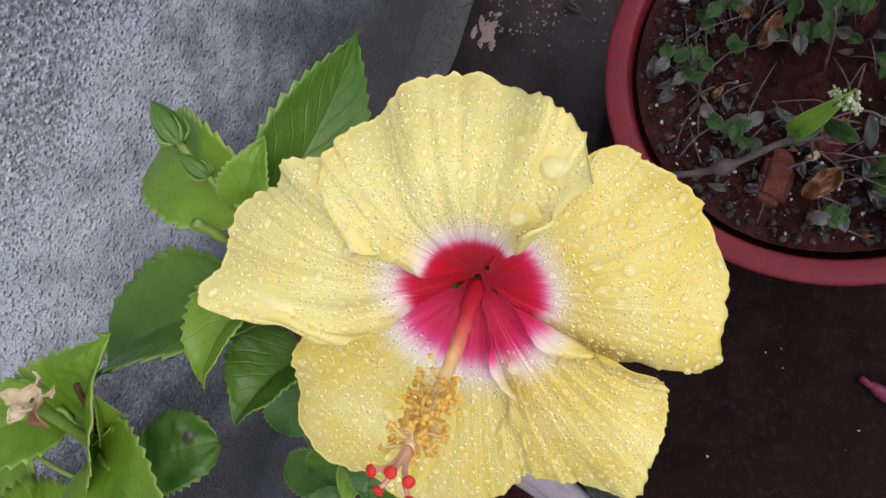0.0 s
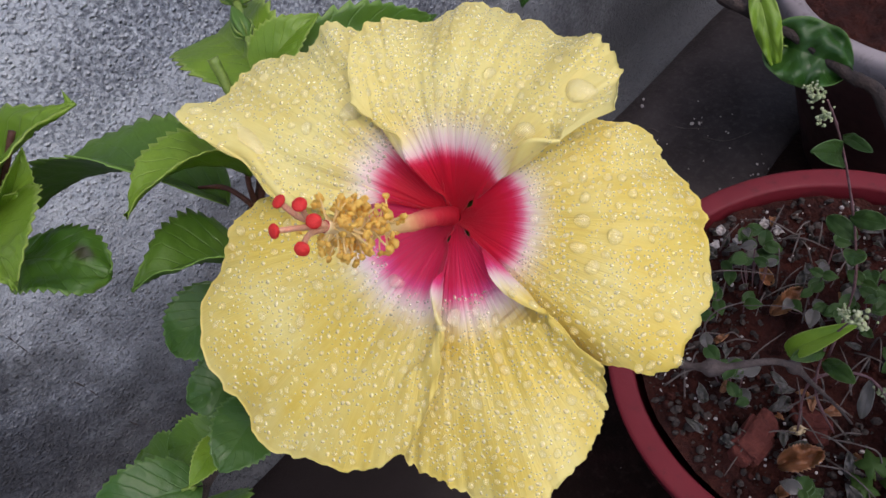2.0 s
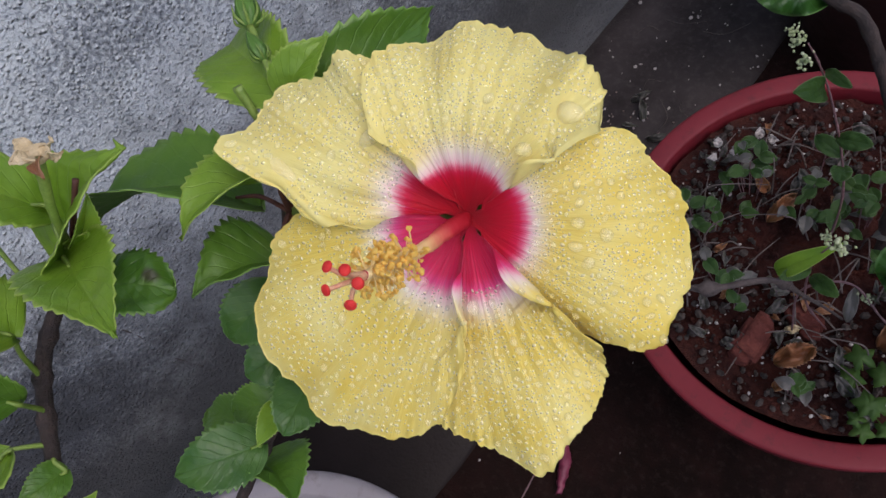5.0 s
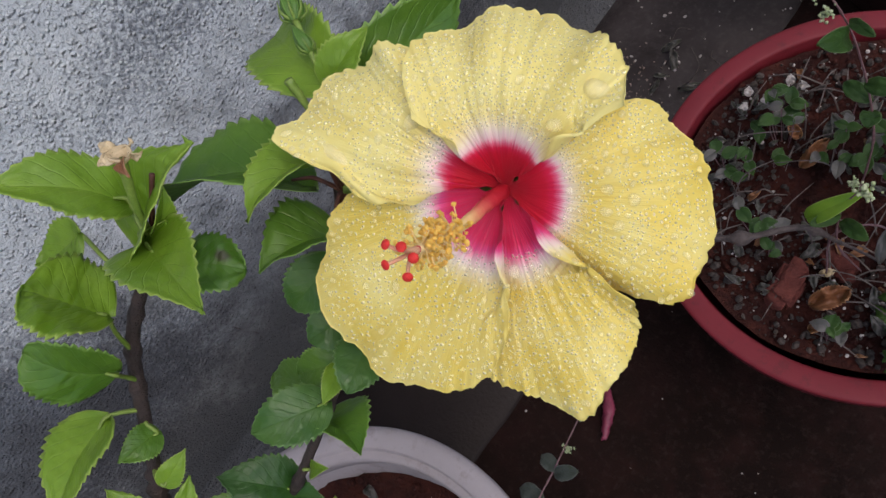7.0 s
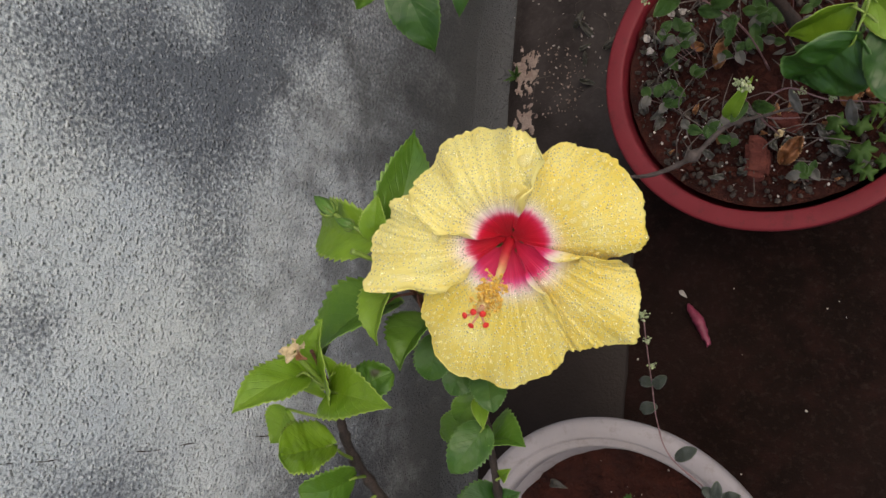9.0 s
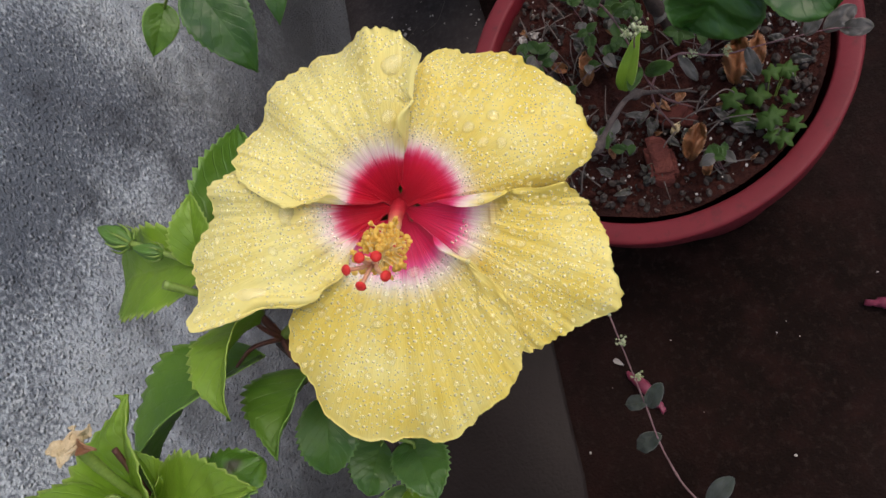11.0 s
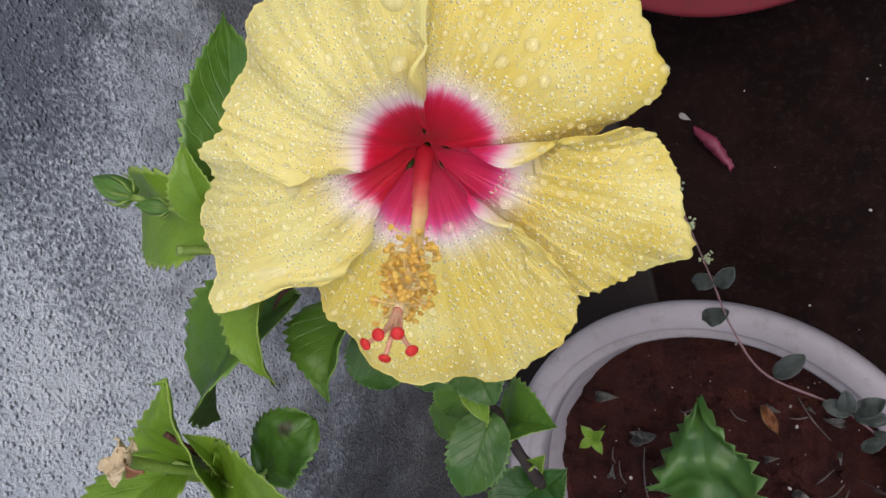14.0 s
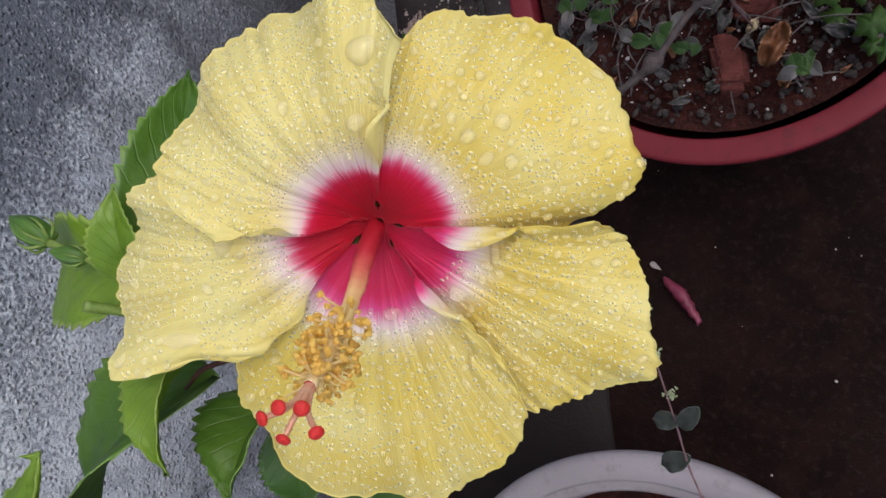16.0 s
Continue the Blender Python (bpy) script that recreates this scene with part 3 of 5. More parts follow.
def petal_point(shape, u, v):
    """A place on a petal: u runs across it, v from the throat to the edge, which curls back."""
    first, last, radii, heights, bellies, seed = shape
    middle = (first + last) / 2
    angle = first + (last - first) * u
    narrow = 0.93 + 0.07 * min(1.0, v / 0.5)
    r = curve_at(radii, u)
    narrow *= 1 - 0.24 * math.exp(-((r * v - 4.2) / 1.7) ** 2)  # gaps between the claws at the throat
    a = radians(middle + (angle - middle) * narrow)
    edge = min(u, 1 - u)
    side = 1 if u > 0.5 else -1
    wave = noise.noise(Vector((u * 14 + seed, 1.3, 0))) * 0.9 + noise.noise(Vector((u * 42 + seed, 7.1, 0))) * 1.2 + noise.noise(Vector((u * 90 + seed, 2.1, 0))) * 0.7
    r = r + wave * min(1.0, edge * 12)
    rad = 1.2 + (r - 1.2) * v
    away = ease(v / 0.45)
    h = -10.0 * (1 - v) ** 2 - 4.0 * math.exp(-(rad / 7.5) ** 2) + curve_at(heights, u) * v ** 4 + curve_at(bellies, u) * 4 * v * (1 - v) * away
    h += LIFT[seed][int(u > 0.5)] * ease((0.30 - edge) / 0.30) * ease((v - 0.18) / 0.35) * (1 - 0.6 * v)
    # lengthwise pleats, shallower towards the throat
    arc = u * (last - first) / 100
    pleat = noise.noise(Vector((arc * 9 + seed * 3, v * 1.2, 2.0))) * 0.9 * 4 * v * (1 - v)
    pleat += (noise.noise(Vector((arc * 24 + seed, v * 1.6, 5.0))) * 0.5 + noise.noise(Vector((arc * 60 + seed, v * 2.4, 3.0))) * 0.12) * ease(v / 0.35)
    h += pleat * min(1.0, rad / 25)
    h += noise.noise(Vector((u * 20 + seed, 3.3, 8.0))) * v ** 8 * 1.4 + noise.noise(Vector((u * 55 + seed, 1.3, 4.0))) * v ** 14 * 0.9
    # the broad lobe at the foot of one margin, tucked under the blade
    if seed == 4 and u > 0.5:
        lobe = ease((u - 0.70) / 0.30) * ease((rad - 12) / 14) * (1 - ease((rad - 32) / 20))
        a += radians(11.0) * lobe
        h += 1.0 * math.sin(math.pi * lobe) - 2.2 * lobe
    for curl in CURLS.get(seed, ()):
        if (u > 0.5) != (curl[0] > 0.5):
            continue
        # the margin is rolled up and over
        share = max(0.0, math.sin(math.pi * min(1.0, max(0.0, (v - curl[1]) / (curl[2] - curl[1]))))) ** 0.9
        width = curl[3] * share * (1 + 0.25 * math.sin(v * 17 + seed))
        a += side * 0.045 * math.sin(v * 13 + seed * 2) * share * max(0.0, 1 - edge / 0.2)
        depth = width - edge * radians(last - first) * rad
        if width > 0.2 and depth > 0:
            bow = width / 3.2
            phi = depth / bow
            shift = (bow * math.sin(phi) - depth + width - bow) / rad
            a += side * shift
            h += bow * (1 - math.cos(phi)) * 0.72
        elif width > 0.2:
            a += side * (width - width / 3.2) * max(0.0, 1 + depth / 12) * ease(1 - edge / 0.35) / rad
    # side margins are ruffled, not straight
    ruffle = max(0.0, 1 - edge / 0.16) ** 1.5 * min(1.0, max(0.0, (v - 0.22) / 0.2))
    if (seed, side) not in ((4, 1), (4, -1), (5, 1), (1, 1)):
        ruffle *= 0.35
    h += ruffle * 2.6 * noise.noise(Vector((v * 5.5, seed * 3.7 + side, 4.0)))
    a += side * ruffle * 0.085 * noise.noise(Vector((v * 6.5, seed * 5.1 + side, 9.0)))
    return in_flower(rad * math.cos(a), rad * math.sin(a), h), a, rad + 6.0 * abs(2 * u - 1) ** 5 * ease((rad - 12) / 8) + EYE[seed] * ease((rad - 6) / 10)


def petal(first, last, radii, heights, bellies, seed):
    shape = (first, last, radii, heights, bellies, seed)
    bm = bmesh.new()
    rows, uvs = [], []
    for i in range(161):
        row, uv_row = [], []
        for j in range(61):
            u, v = i / 160, j / 60
            u -= 0.13 * math.sin(2 * math.pi * u)
            p, a, rad = petal_point(shape, u, v)
            row.append(bm.verts.new(p))
            uv_row.append((a / (2 * math.pi), rad * 0.01))
        rows.append(row)
        uvs.append(uv_row)
    grid_faces(bm, rows, uvs)
    shell(bm, rows, uvs, 0.0004)
    PETALS[seed] = shape
    return part("petal", bm, "petal_pink" if seed in (2, 3) else "petal" if seed == 1 else "petal_veined", flower)


petal(-50.65, 47.85, [36, 46, 60, 62.1, 63.6, 61, 59.7, 54.3, 51.9, 43, 34], [-7, -4, 4.8, 0.7, -8.1, -14.1, -15.6, -18.2, -14.8, -9, -6], [-3.5, 2.0, 3.0, 1.5, 1.5], 1)
petal(-101.6, -38.2, [58, 62, 64.7, 68.7, 73.5, 67.5, 64.3, 59.3, 50.1], [-9, -7.5, -6.3, -4.3, 0.7, 0.5, -3.9, -6.5, 3.3], [-5.0, -1.5, 0.5, 2.0, 4.5], 2)
petal(165.5, 275, [42, 45, 56.1, 61.9, 70.2, 74.8, 74.5, 75.7, 70, 66, 57, 40], [-7, -6, -5, -7.5, -6.3, -7.4, -10, -7.9, -4.5, -2.1, 1.4, 6], [1.0, 0.0, 0.0, 1.5, 5.0], 3)
petal(106.4, 171.8, [40, 48.1, 52.4, 59.5, 58.6, 65.3, 68.6, 68.4, 71.4, 42.2], [-7.5, -7.5, -7, -6.5, -10.1, -12.8, -9, -5.8, 4.5, 5.4], [1.0, 3.5, 5.5, 6.0, 4.5], 4)
petal(34.5, 130.6, [44.3, 51.7, 53.9, 52.2, 54.6, 54.7, 55.6, 51, 52.1, 50, 33], [8.6, 2, -1.1, -12.6, -17.5, -15.9, -13.7, -12.5, -8.2, -1, 7], [5.5, 6.5, 7.0, 6.0, 5.0], 5)

column_path = [in_flower(0.2, 0.2, -8), in_flower(-1.5, -1.5, 6), in_flower(-4.0, -4.0, 18), in_flower(-6.7, -6.0, 30), in_flower(-9.0, -6.8, 40), in_flower(-11.0, -7.2, 48)]
bm = bmesh.new()
column_spine = tube(bm, [p for p in column_path], [0.0025, 0.0021, 0.0018, 0.0015, 0.0013, 0.0012], 14, 8, rough=0.3)
column = part("column", bm, "column", flower, "red and yellow staminal column")

rng = random.Random(5)
bm = bmesh.new()
bmesh.ops.create_icosphere(bm, subdivisions=2, radius=1.0)
for v in bm.verts:
    v.co = Vector((v.co.x * 1.05, v.co.y * 0.7 + 0.25 * v.co.x ** 2, v.co.z * 0.7)) * (1 + 0.75 * noise.noise(v.co * 1.9))
anther_mesh = mesh_object("anther", bm, "anther")
bm = bmesh.new()
tube(bm, [(0, 0, 0), (0.04, 0, 0.35), (0.0, 0.05, 0.7), (0, 0, 1)], [0.05, 0.045, 0.04, 0.035], 5, 3)
filament_mesh = mesh_object("filament", bm, "filament")


def piece(template, matrix, parent):
    ob = template.copy()
    scene.collection.objects.link(ob)
    ob.parent = parent
    ob.matrix_parent_inverse = Matrix()
    ob.matrix_basis = matrix
    return ob


spine_dir = (column_path[-1] - column_path[2]).normalized()
for i in range(165):
    s = 0.52 + 0.46 * rng.random() ** 0.85
    p = column_spine[int(s * (len(column_spine) - 1))]
    a = rng.random() * 2 * math.pi
    ortho = spine_dir.orthogonal().normalized()
    d = (Matrix.Rotation(a, 3, spine_dir) @ ortho + spine_dir * (rng.random() * 0.9 - 0.25)).normalized()
    length = 0.0030 + 0.0036 * rng.random()
    turn = d.to_track_quat("Z", "Y").to_matrix().to_4x4()
    piece(filament_mesh, Matrix.Translation(p) @ turn @ Matrix.Diagonal((length * 0.9, length * 0.9, length, 1)), column)
    size = 0.00055 + 0.0005 * rng.random()
    spin = Euler((rng.random() * 6, rng.random() * 6, rng.random() * 6)).to_matrix().to_4x4()
    piece(anther_mesh, Matrix.Translation(p + d * length) @ spin @ Matrix.Diagonal((size, size, size, 1)), column)
bpy.data.objects.remove(anther_mesh)
bpy.data.objects.remove(filament_mesh)

for x, y, h in ((-15.7, -4.1, 57.2), (-11.5, -4.4, 58.4), (-8.6, -6.9, 58.9), (-16.1, -9.0, 57.0), (-10.4, -11.5, 58.3)):
    tip = in_flower(x, y, h)
    start = column_path[-1]
    mid = in_flower(-11.8 + (x + 12) * 0.35, -7.3 + (y + 7) * 0.35, 53.5)
    bm = bmesh.new()
    tube(bm, [start - spine_dir * 0.002, mid, tip], [0.0007, 0.00055, 0.0005], 8, 6)
    style = part("style", bm, "style", column)
    bm = bmesh.new()
    bmesh.ops.create_icosphere(bm, subdivisions=3, radius=1.0)
    turn = (tip - mid).to_track_quat("Z", "Y").to_matrix()
    for v in bm.verts:
        q = v.co.copy()
        q = Vector((q.x, q.y, q.z * 0.6)) * (1 + 0.10 * noise.noise(q * 5))
        v.co = tip + turn @ (q * 0.0013)
    part("stigma", bm, "stigma", column, "round velvety red stigma")


# ---- water drops on the petals ----
def drop_shape(bm, place, normal, size, rng, contact=50.0, along=None):
    """A cap of water lying on the surface, which it meets at the contact angle."""
    turn = normal.to_track_quat("Z", "Y").to_matrix() @ Matrix.Rotation(rng.random() * 6.28, 3, "Z")
    long = 1 + 0.5 * rng.random() ** 2
    if along:
        x = (along - normal * along.dot(normal)).normalized()
        turn, long = Matrix((x, normal.cross(x), normal)).transposed(), 2.1
    rows = []
    rings, sides = (9, 26) if size > 0.0010 else (5, 14) if size > 0.0005 else (4, 9)
    c = radians(contact)
    for i in range(rings):
        e = c * (1 - (i / rings) ** 1.3)
        ring = []
        for k in range(sides):
            a = 2 * math.pi * k / sides
            r = math.sin(e) / math.sin(c) * (1 + 0.09 * math.sin(2 * a + size * 9e4) + 0.05 * math.sin(3 * a + size * 4e4))
            ring.append(bm.verts.new(place + turn @ Vector((r * math.cos(a) * size * long, r * math.sin(a) * size, (math.cos(e) - math.cos(c)) / math.sin(c) * size - size * 0.05))))
        rows.append(ring)
    for a, b in zip(rows[:-1], rows[1:]):
        for k in range(sides):
            bm.faces.new((a[k], a[(k + 1) % sides], b[(k + 1) % sides], b[k]))
    top = bm.verts.new(place + normal * size * ((1 - math.cos(c)) / math.sin(c) - 0.05))
    for k in range(sides):
        bm.faces.new((rows[-1][k], rows[-1][(k + 1) % sides], top))


def on_petal(seed, u, v):
    shape = PETALS[seed]
    p = petal_point(shape, u, v)[0]
    a = petal_point(shape, min(u + 0.01, 1), v)[0] - petal_point(shape, max(u - 0.01, 0), v)[0]
    b = petal_point(shape, u, min(v + 0.01, 1))[0] - petal_point(shape, u, v - 0.01)[0]
    normal = a.cross(b).normalized()
    return p, normal if normal.dot(OUT) > 0 else -normal


def petal_uv(seed, x, y):
    """Where a place in the flower's axes lies on a petal."""
    first, last, radii = PETALS[seed][:3]
    angle = math.degrees(math.atan2(y, x))
    if angle < first - 20:
        angle += 360
    u = (angle - first) / (last - first)
    return u, math.hypot(x, y) / curve_at(radii, u)


def shadowless(ob):
    """Turns a drop's shadow off, so that the petal under it stays bright."""
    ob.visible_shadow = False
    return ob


def lay_drop(p, normal, size, contact, label):
    bm = bmesh.new()
    drop_shape(bm, p + normal * 0.0001, normal, size, rng, contact)
    shadowless(tagged(mesh_object("water_drop", bm, "water"), label, "water drop", "drops on the flower"))


rng = random.Random(11)
taken = {seed: [] for seed in PETALS}
for seed, x, y, size in (
    (5, 29.4, 29.1, 3.1), (5, 16.1, 20.6, 2.1), (5, 8.1, 33.1, 1.4), (5, 23.3, 36.3, 1.2), (5, 10.1, 15.2, 0.9), (5, 0.7, 39.9, 1.0), (5, 5.6, 40.5, 1.1), (5, -15.9, 30.0, 1.1),
    (4, -24.3, 22.6, 2.3), (4, -34.7, 17.6, 1.4), (4, -32.2, 37.7, 1.0), (4, -38.5, 18.1, 1.0), (1, 31.7, 0.8, 1.8), (1, 38.9, -2.2, 1.8), (1, 31.0, -5.4, 1.5), (1, 34.5, -9.5, 1.6),
    (1, 35.7, -19.2, 1.1), (1, 54.4, -27.7, 1.2), (1, 61.0, -10.0, 1.2), (1, 20.5, 0.5, 1.1), (1, 20.0, -5.0, 1.1), (2, 3.5, -23.8, 2.1), (2, 14.9, -26.6, 1.2), (2, 4.8, -39.3, 1.0), (2, 25.2, -64.0, 1.2), (2, 33.0, -40.0, 1.3),
    (3, -10.8, -16.5, 1.9), (3, -42.9, -12.6, 1.0), (3, -53.0, -8.0, 1.3), (3, -56.0, -27.4, 1.1)):
    u, v = petal_uv(seed, x, y)
    p, normal = on_petal(seed, min(max(u, 0.02), 0.98), v)
    taken[seed].append((p, size * 0.0013))
    lay_drop(p, normal, size * 0.001, 86 if size < 2.5 else 72, "large clear rain drop resting on a yellow petal")
u, v = petal_uv(4, -48.0, 13.6)
p, normal = on_petal(4, u, v)
taken[4].append((p, 0.004))
bm = bmesh.new()
drop_shape(bm, p + normal * 0.0001, normal, 0.0022, rng, 34, in_flower(-44.1, 10.9, 0) - in_flower(-51.4, 16.1, 0))
shadowless(tagged(mesh_object("water_drop", bm, "water"), "long pool of rain water lying in a fold of a petal", "water drop", "drops on the flower"))

droplets, beads = bmesh.new(), bmesh.new()
singles = 0
for seed, count in ((1, 1200), (2, 1000), (3, 1250), (4, 850), (5, 1200)):
    near = {}  # drops already lying on this petal, by 3 mm cells
    for q, s in taken[seed]:
        near.setdefault(tuple(int(c / 0.003) for c in q), []).append((q, s))
    done = tries = 0
    while done < count and tries < 9000:
        tries += 1
        u, v = 0.03 + 0.94 * rng.random(), (0.16 + 0.80 * rng.random()) ** 0.8
        size = 0.00015 + 0.00042 * rng.random() ** 1.9 + (0.00085 * rng.random() ** 1.4 if done < 290 else 0.0)
        p, normal = on_petal(seed, u, v)
        if (p - CENTRE).length < (0.0205 if size < 0.0005 else 0.024):
            continue
        cell = tuple(int(c / 0.003) for c in p)
        if any((p - q).length < (size + s) * 1.25 for x in (-1, 0, 1) for y in (-1, 0, 1) for z in (-1, 0, 1) for q, s in near.get((cell[0] + x, cell[1] + y, cell[2] + z), ())):
            continue
        near.setdefault(cell, []).append((p, size))
        done += 1
        if size > 0.00072 and singles < 260:
            singles += 1
            lay_drop(p, normal, size, 82 + 8 * rng.random(), "small clear rain drop beaded on a yellow petal")
        else:
            drop_shape(beads if size > 0.0006 else droplets, p + normal * 0.00005, normal, size, rng, 54 + 14 * rng.random())
shadowless(tagged(mesh_object("water_beads", beads, "water"), "hundreds of small clear beads of rain on the petals", "water droplets", kind="stuff"))
shadowless(tagged(mesh_object("water_droplets", droplets, "mist"), "countless tiny rain droplets beaded on the petals", "water droplets", kind="stuff"))


# ---- leaves ----
# mean place of the camera; leaf blades are turned to fit its view
VIEW = Vector((0.43, -0.02, 0.72))


def leaf_sheet(bm, base, tip, width, lean=0.0, fold=0.25, bend=0.12, teeth=1.0, seed=0, shape=0.42, wave=0.05, point=1.0, heart=0.10):
    """A toothed leaf blade between base and tip. lean: degrees by which it turns about its length away from facing the
    camera's mean place; fold: how far its halves rise; bend: how far it arches.
    """
    base, tip = Vector(base), Vector(tip)
    along = tip - base
    length = along.length
    x = along / length
    z = (VIEW - (base + tip) / 2).normalized()
    z = (z - x * z.dot(x)).normalized()
    z = Matrix.Rotation(radians(lean), 3, x) @ z
    y = z.cross(x)
    rows, uvs = [], []
    ns, nt = 60, 8
    for i in range(ns + 1):
        s = i / ns
        w = (s ** shape) * ((1 - s) ** point) / (0.33 ** shape * 0.67 ** point) if s < 1 else 0.0
        w = max(min(w, 1.03) * width / 2, 0.00035)
        row, uv_row = [], []
        for j in range(-nt, nt + 1):
            t = j / nt
            jag = 1.0
            if abs(j) == nt and teeth:
                jag = 1 + teeth * 0.16 * (((s * 12 + seed * 0.37) % 1.0) - 0.45) * min(1.0, s * 3.5)
            yy = t * w * jag
            zz = fold * abs(yy) - bend * length * (s - 0.5) ** 2 * 4 + bend * length * 0.5
            zz += wave * width * noise.noise(Vector((s * 4 + seed * 5, t * 1.6, seed))) * (0.4 + abs(t))
            # the blade rises between the side veins
            zz += 0.007 * width * math.cos(2 * math.pi * (s * 7.0 - abs(t) * 2.6)) * (1 - abs(t)) * min(1.0, abs(t) * 5) + 0.012 * width * noise.noise(Vector((s * 16 + seed, t * 6, 1.5)))
            xx = s * length + abs(t) * w * 0.10 * (1 if teeth else 0) - heart * width * abs(t) ** 1.6 * (1 - s) ** 4 + (0.007 * length if abs(j) == nt and teeth and jag > 1.03 else 0.0)
            row.append(bm.verts.new(base + x * xx + y * yy + z * zz))
            uv_row.append((0.5 + t / 2, s))
        rows.append(row)
        uvs.append(uv_row)
    grid_faces(bm, rows, uvs)
    thicken(bm, 0.00035)


LEAF_COUNT = [0]


def leaf(plant, base, tip, width, material="leaf", stalk=None, label="", **more):
    LEAF_COUNT[0] += 1
    bm = bmesh.new()
    leaf_sheet(bm, base, tip, width, seed=LEAF_COUNT[0], **more)
    ob = part("leaf", bm, material, plant, label)
    if stalk:
        bm = bmesh.new()
        a, b = Vector(stalk), Vector(base)
        tube(bm, [a, (a + b) / 2 + Vector((0, 0, 0.002)), b, b + (Vector(tip) - b) * 0.12], [0.0010, 0.0008, 0.0008, 0.0005], 7, 4)
        part("leaf_stalk", bm, "red_twig" if stalk == NODE else "stalk", plant)
    return ob


def stem(plant, points, radii, material="twig", knots=0.5, name="stem", sides=10):
    bm = bmesh.new()
    tube(bm, points, radii, sides, 8, rough=0.15, knots=knots)
    return part(name, bm, material, plant)


NODE, C_NODE, D_NODE = (0.266, -0.008, 0.524), (0.245, -0.060, 0.557), (0.271, -0.091, 0.447)  # where leaf stalks spring from
hibiscus = thing("hibiscus_plant", (0.24, -0.19, 0.215), "young hibiscus with bright toothed leaves growing in the white pot", "shrub")
stem(hibiscus, [(0.235, -0.265, 0.196), (0.245, -0.225, 0.32), (0.254, -0.180, 0.42), (0.257, -0.150, 0.478), (0.253, -0.134, 0.496), (0.247, -0.115, 0.515), (0.245, -0.096, 0.535), (0.245, -0.083, 0.545), (0.245, -0.062, 0.556), (0.243, -0.055, 0.559)], [0.0030, 0.0028, 0.0026, 0.0024, 0.0018], knots=2.2)
stem(hibiscus, [(0.190, -0.245, 0.196), (0.212, -0.205, 0.30), (0.238, -0.163, 0.372), (0.259, -0.136, 0.404), (0.270, -0.114, 0.430), (0.2735, -0.093, 0.446), (0.2755, -0.062, 0.466), (0.2765, -0.038, 0.487), (0.264, -0.008, 0.523)], [0.0028, 0.0026, 0.0024, 0.0022, 0.0018])
stem(hibiscus, [(0.268, -0.018, 0.512), (0.262, 0.004, 0.535), (0.258, 0.016, 0.552)], [0.0018, 0.0014, 0.0012], "red_twig", 0.2)
stem(hibiscus, [(0.264, -0.008, 0.523), (0.285, 0.004, 0.520), (0.308, 0.016, 0.520), (0.322, 0.017, 0.527)], [0.0019, 0.0017, 0.0017, 0.0022], "stalk", 0.1, "flower_stalk")
stem(hibiscus, [(0.262, 0.0, 0.535), (0.256, 0.006, 0.55), (0.251, 0.009, 0.561)], [0.0011, 0.0012, 0.0016], "stalk", 0.0, "cut_stalk")

leaf(hibiscus, (0.2575, 0.0165, 0.553), (0.207, 0.0255, 0.541), 0.030, "leaf_light", shape=0.5, fold=0.15, point=0.45)
leaf(hibiscus, (0.258, 0.016, 0.552), (0.263, 0.037, 0.560), 0.015, "leaf_light", lean=-25, fold=0.5)
leaf(hibiscus, (0.262, 0.022, 0.543), (0.258, 0.080, 0.5275), 0.030, "leaf", stalk=(0.262, 0.004, 0.535), lean=8, point=1.25)
leaf(hibiscus, (0.2582, -0.0111, 0.5318), (0.2121, -0.0490, 0.5379), 0.043, "leaf", stalk=NODE, lean=62, fold=0.51, bend=0.18, shape=0.5, point=0.74, heart=0.03)
leaf(hibiscus, (0.2655, -0.0030, 0.5385), (0.2622, -0.0343, 0.5515), 0.026, "leaf_light", stalk=NODE, lean=60, fold=0.55, bend=0.23, shape=0.5, point=0.95, heart=0.18)
leaf(hibiscus, (0.2706, -0.0211, 0.5173), (0.2638, -0.0473, 0.5308), 0.031, "leaf", stalk=NODE, fold=0.6, lean=52)
leaf(hibiscus, (0.270, -0.030, 0.508), (0.264, -0.054, 0.502), 0.021, "leaf_dull", stalk=(0.2765, -0.03, 0.492), point=0.75)
leaf(hibiscus, (0.2338, -0.0526, 0.5667), (0.2233, -0.0705, 0.6004), 0.025, "leaf_light", stalk=C_NODE, lean=37, fold=0.27, bend=0.13, shape=0.57, heart=0.13)
leaf(hibiscus, (0.2389, -0.0598, 0.5591), (0.2453, -0.0264, 0.5735), 0.040, "leaf_light", stalk=C_NODE, lean=-64, fold=0.42, shape=0.37, point=1.3, heart=0.2)
leaf(hibiscus, (0.2510, -0.0599, 0.5644), (0.2988, -0.0596, 0.5809), 0.026, "leaf_light", stalk=C_NODE, lean=6, fold=0.39, bend=0.04, shape=0.30, point=1.1, heart=0.2)
leaf(hibiscus, (0.2518, -0.0626, 0.5519), (0.2704, -0.0481, 0.5454), 0.022, "leaf_spotted", stalk=C_NODE, lean=-27, fold=0.07, bend=0.19, shape=0.52, point=0.62, wave=0.12, label="curled leaf with a browned patch")
leaf(hibiscus, (0.2164, -0.0732, 0.5588), (0.2061, -0.0920, 0.5563), 0.021, "leaf_light", stalk=(0.245, -0.075, 0.55), lean=38, fold=0.09, bend=-0.09, shape=0.47, heart=0.06)
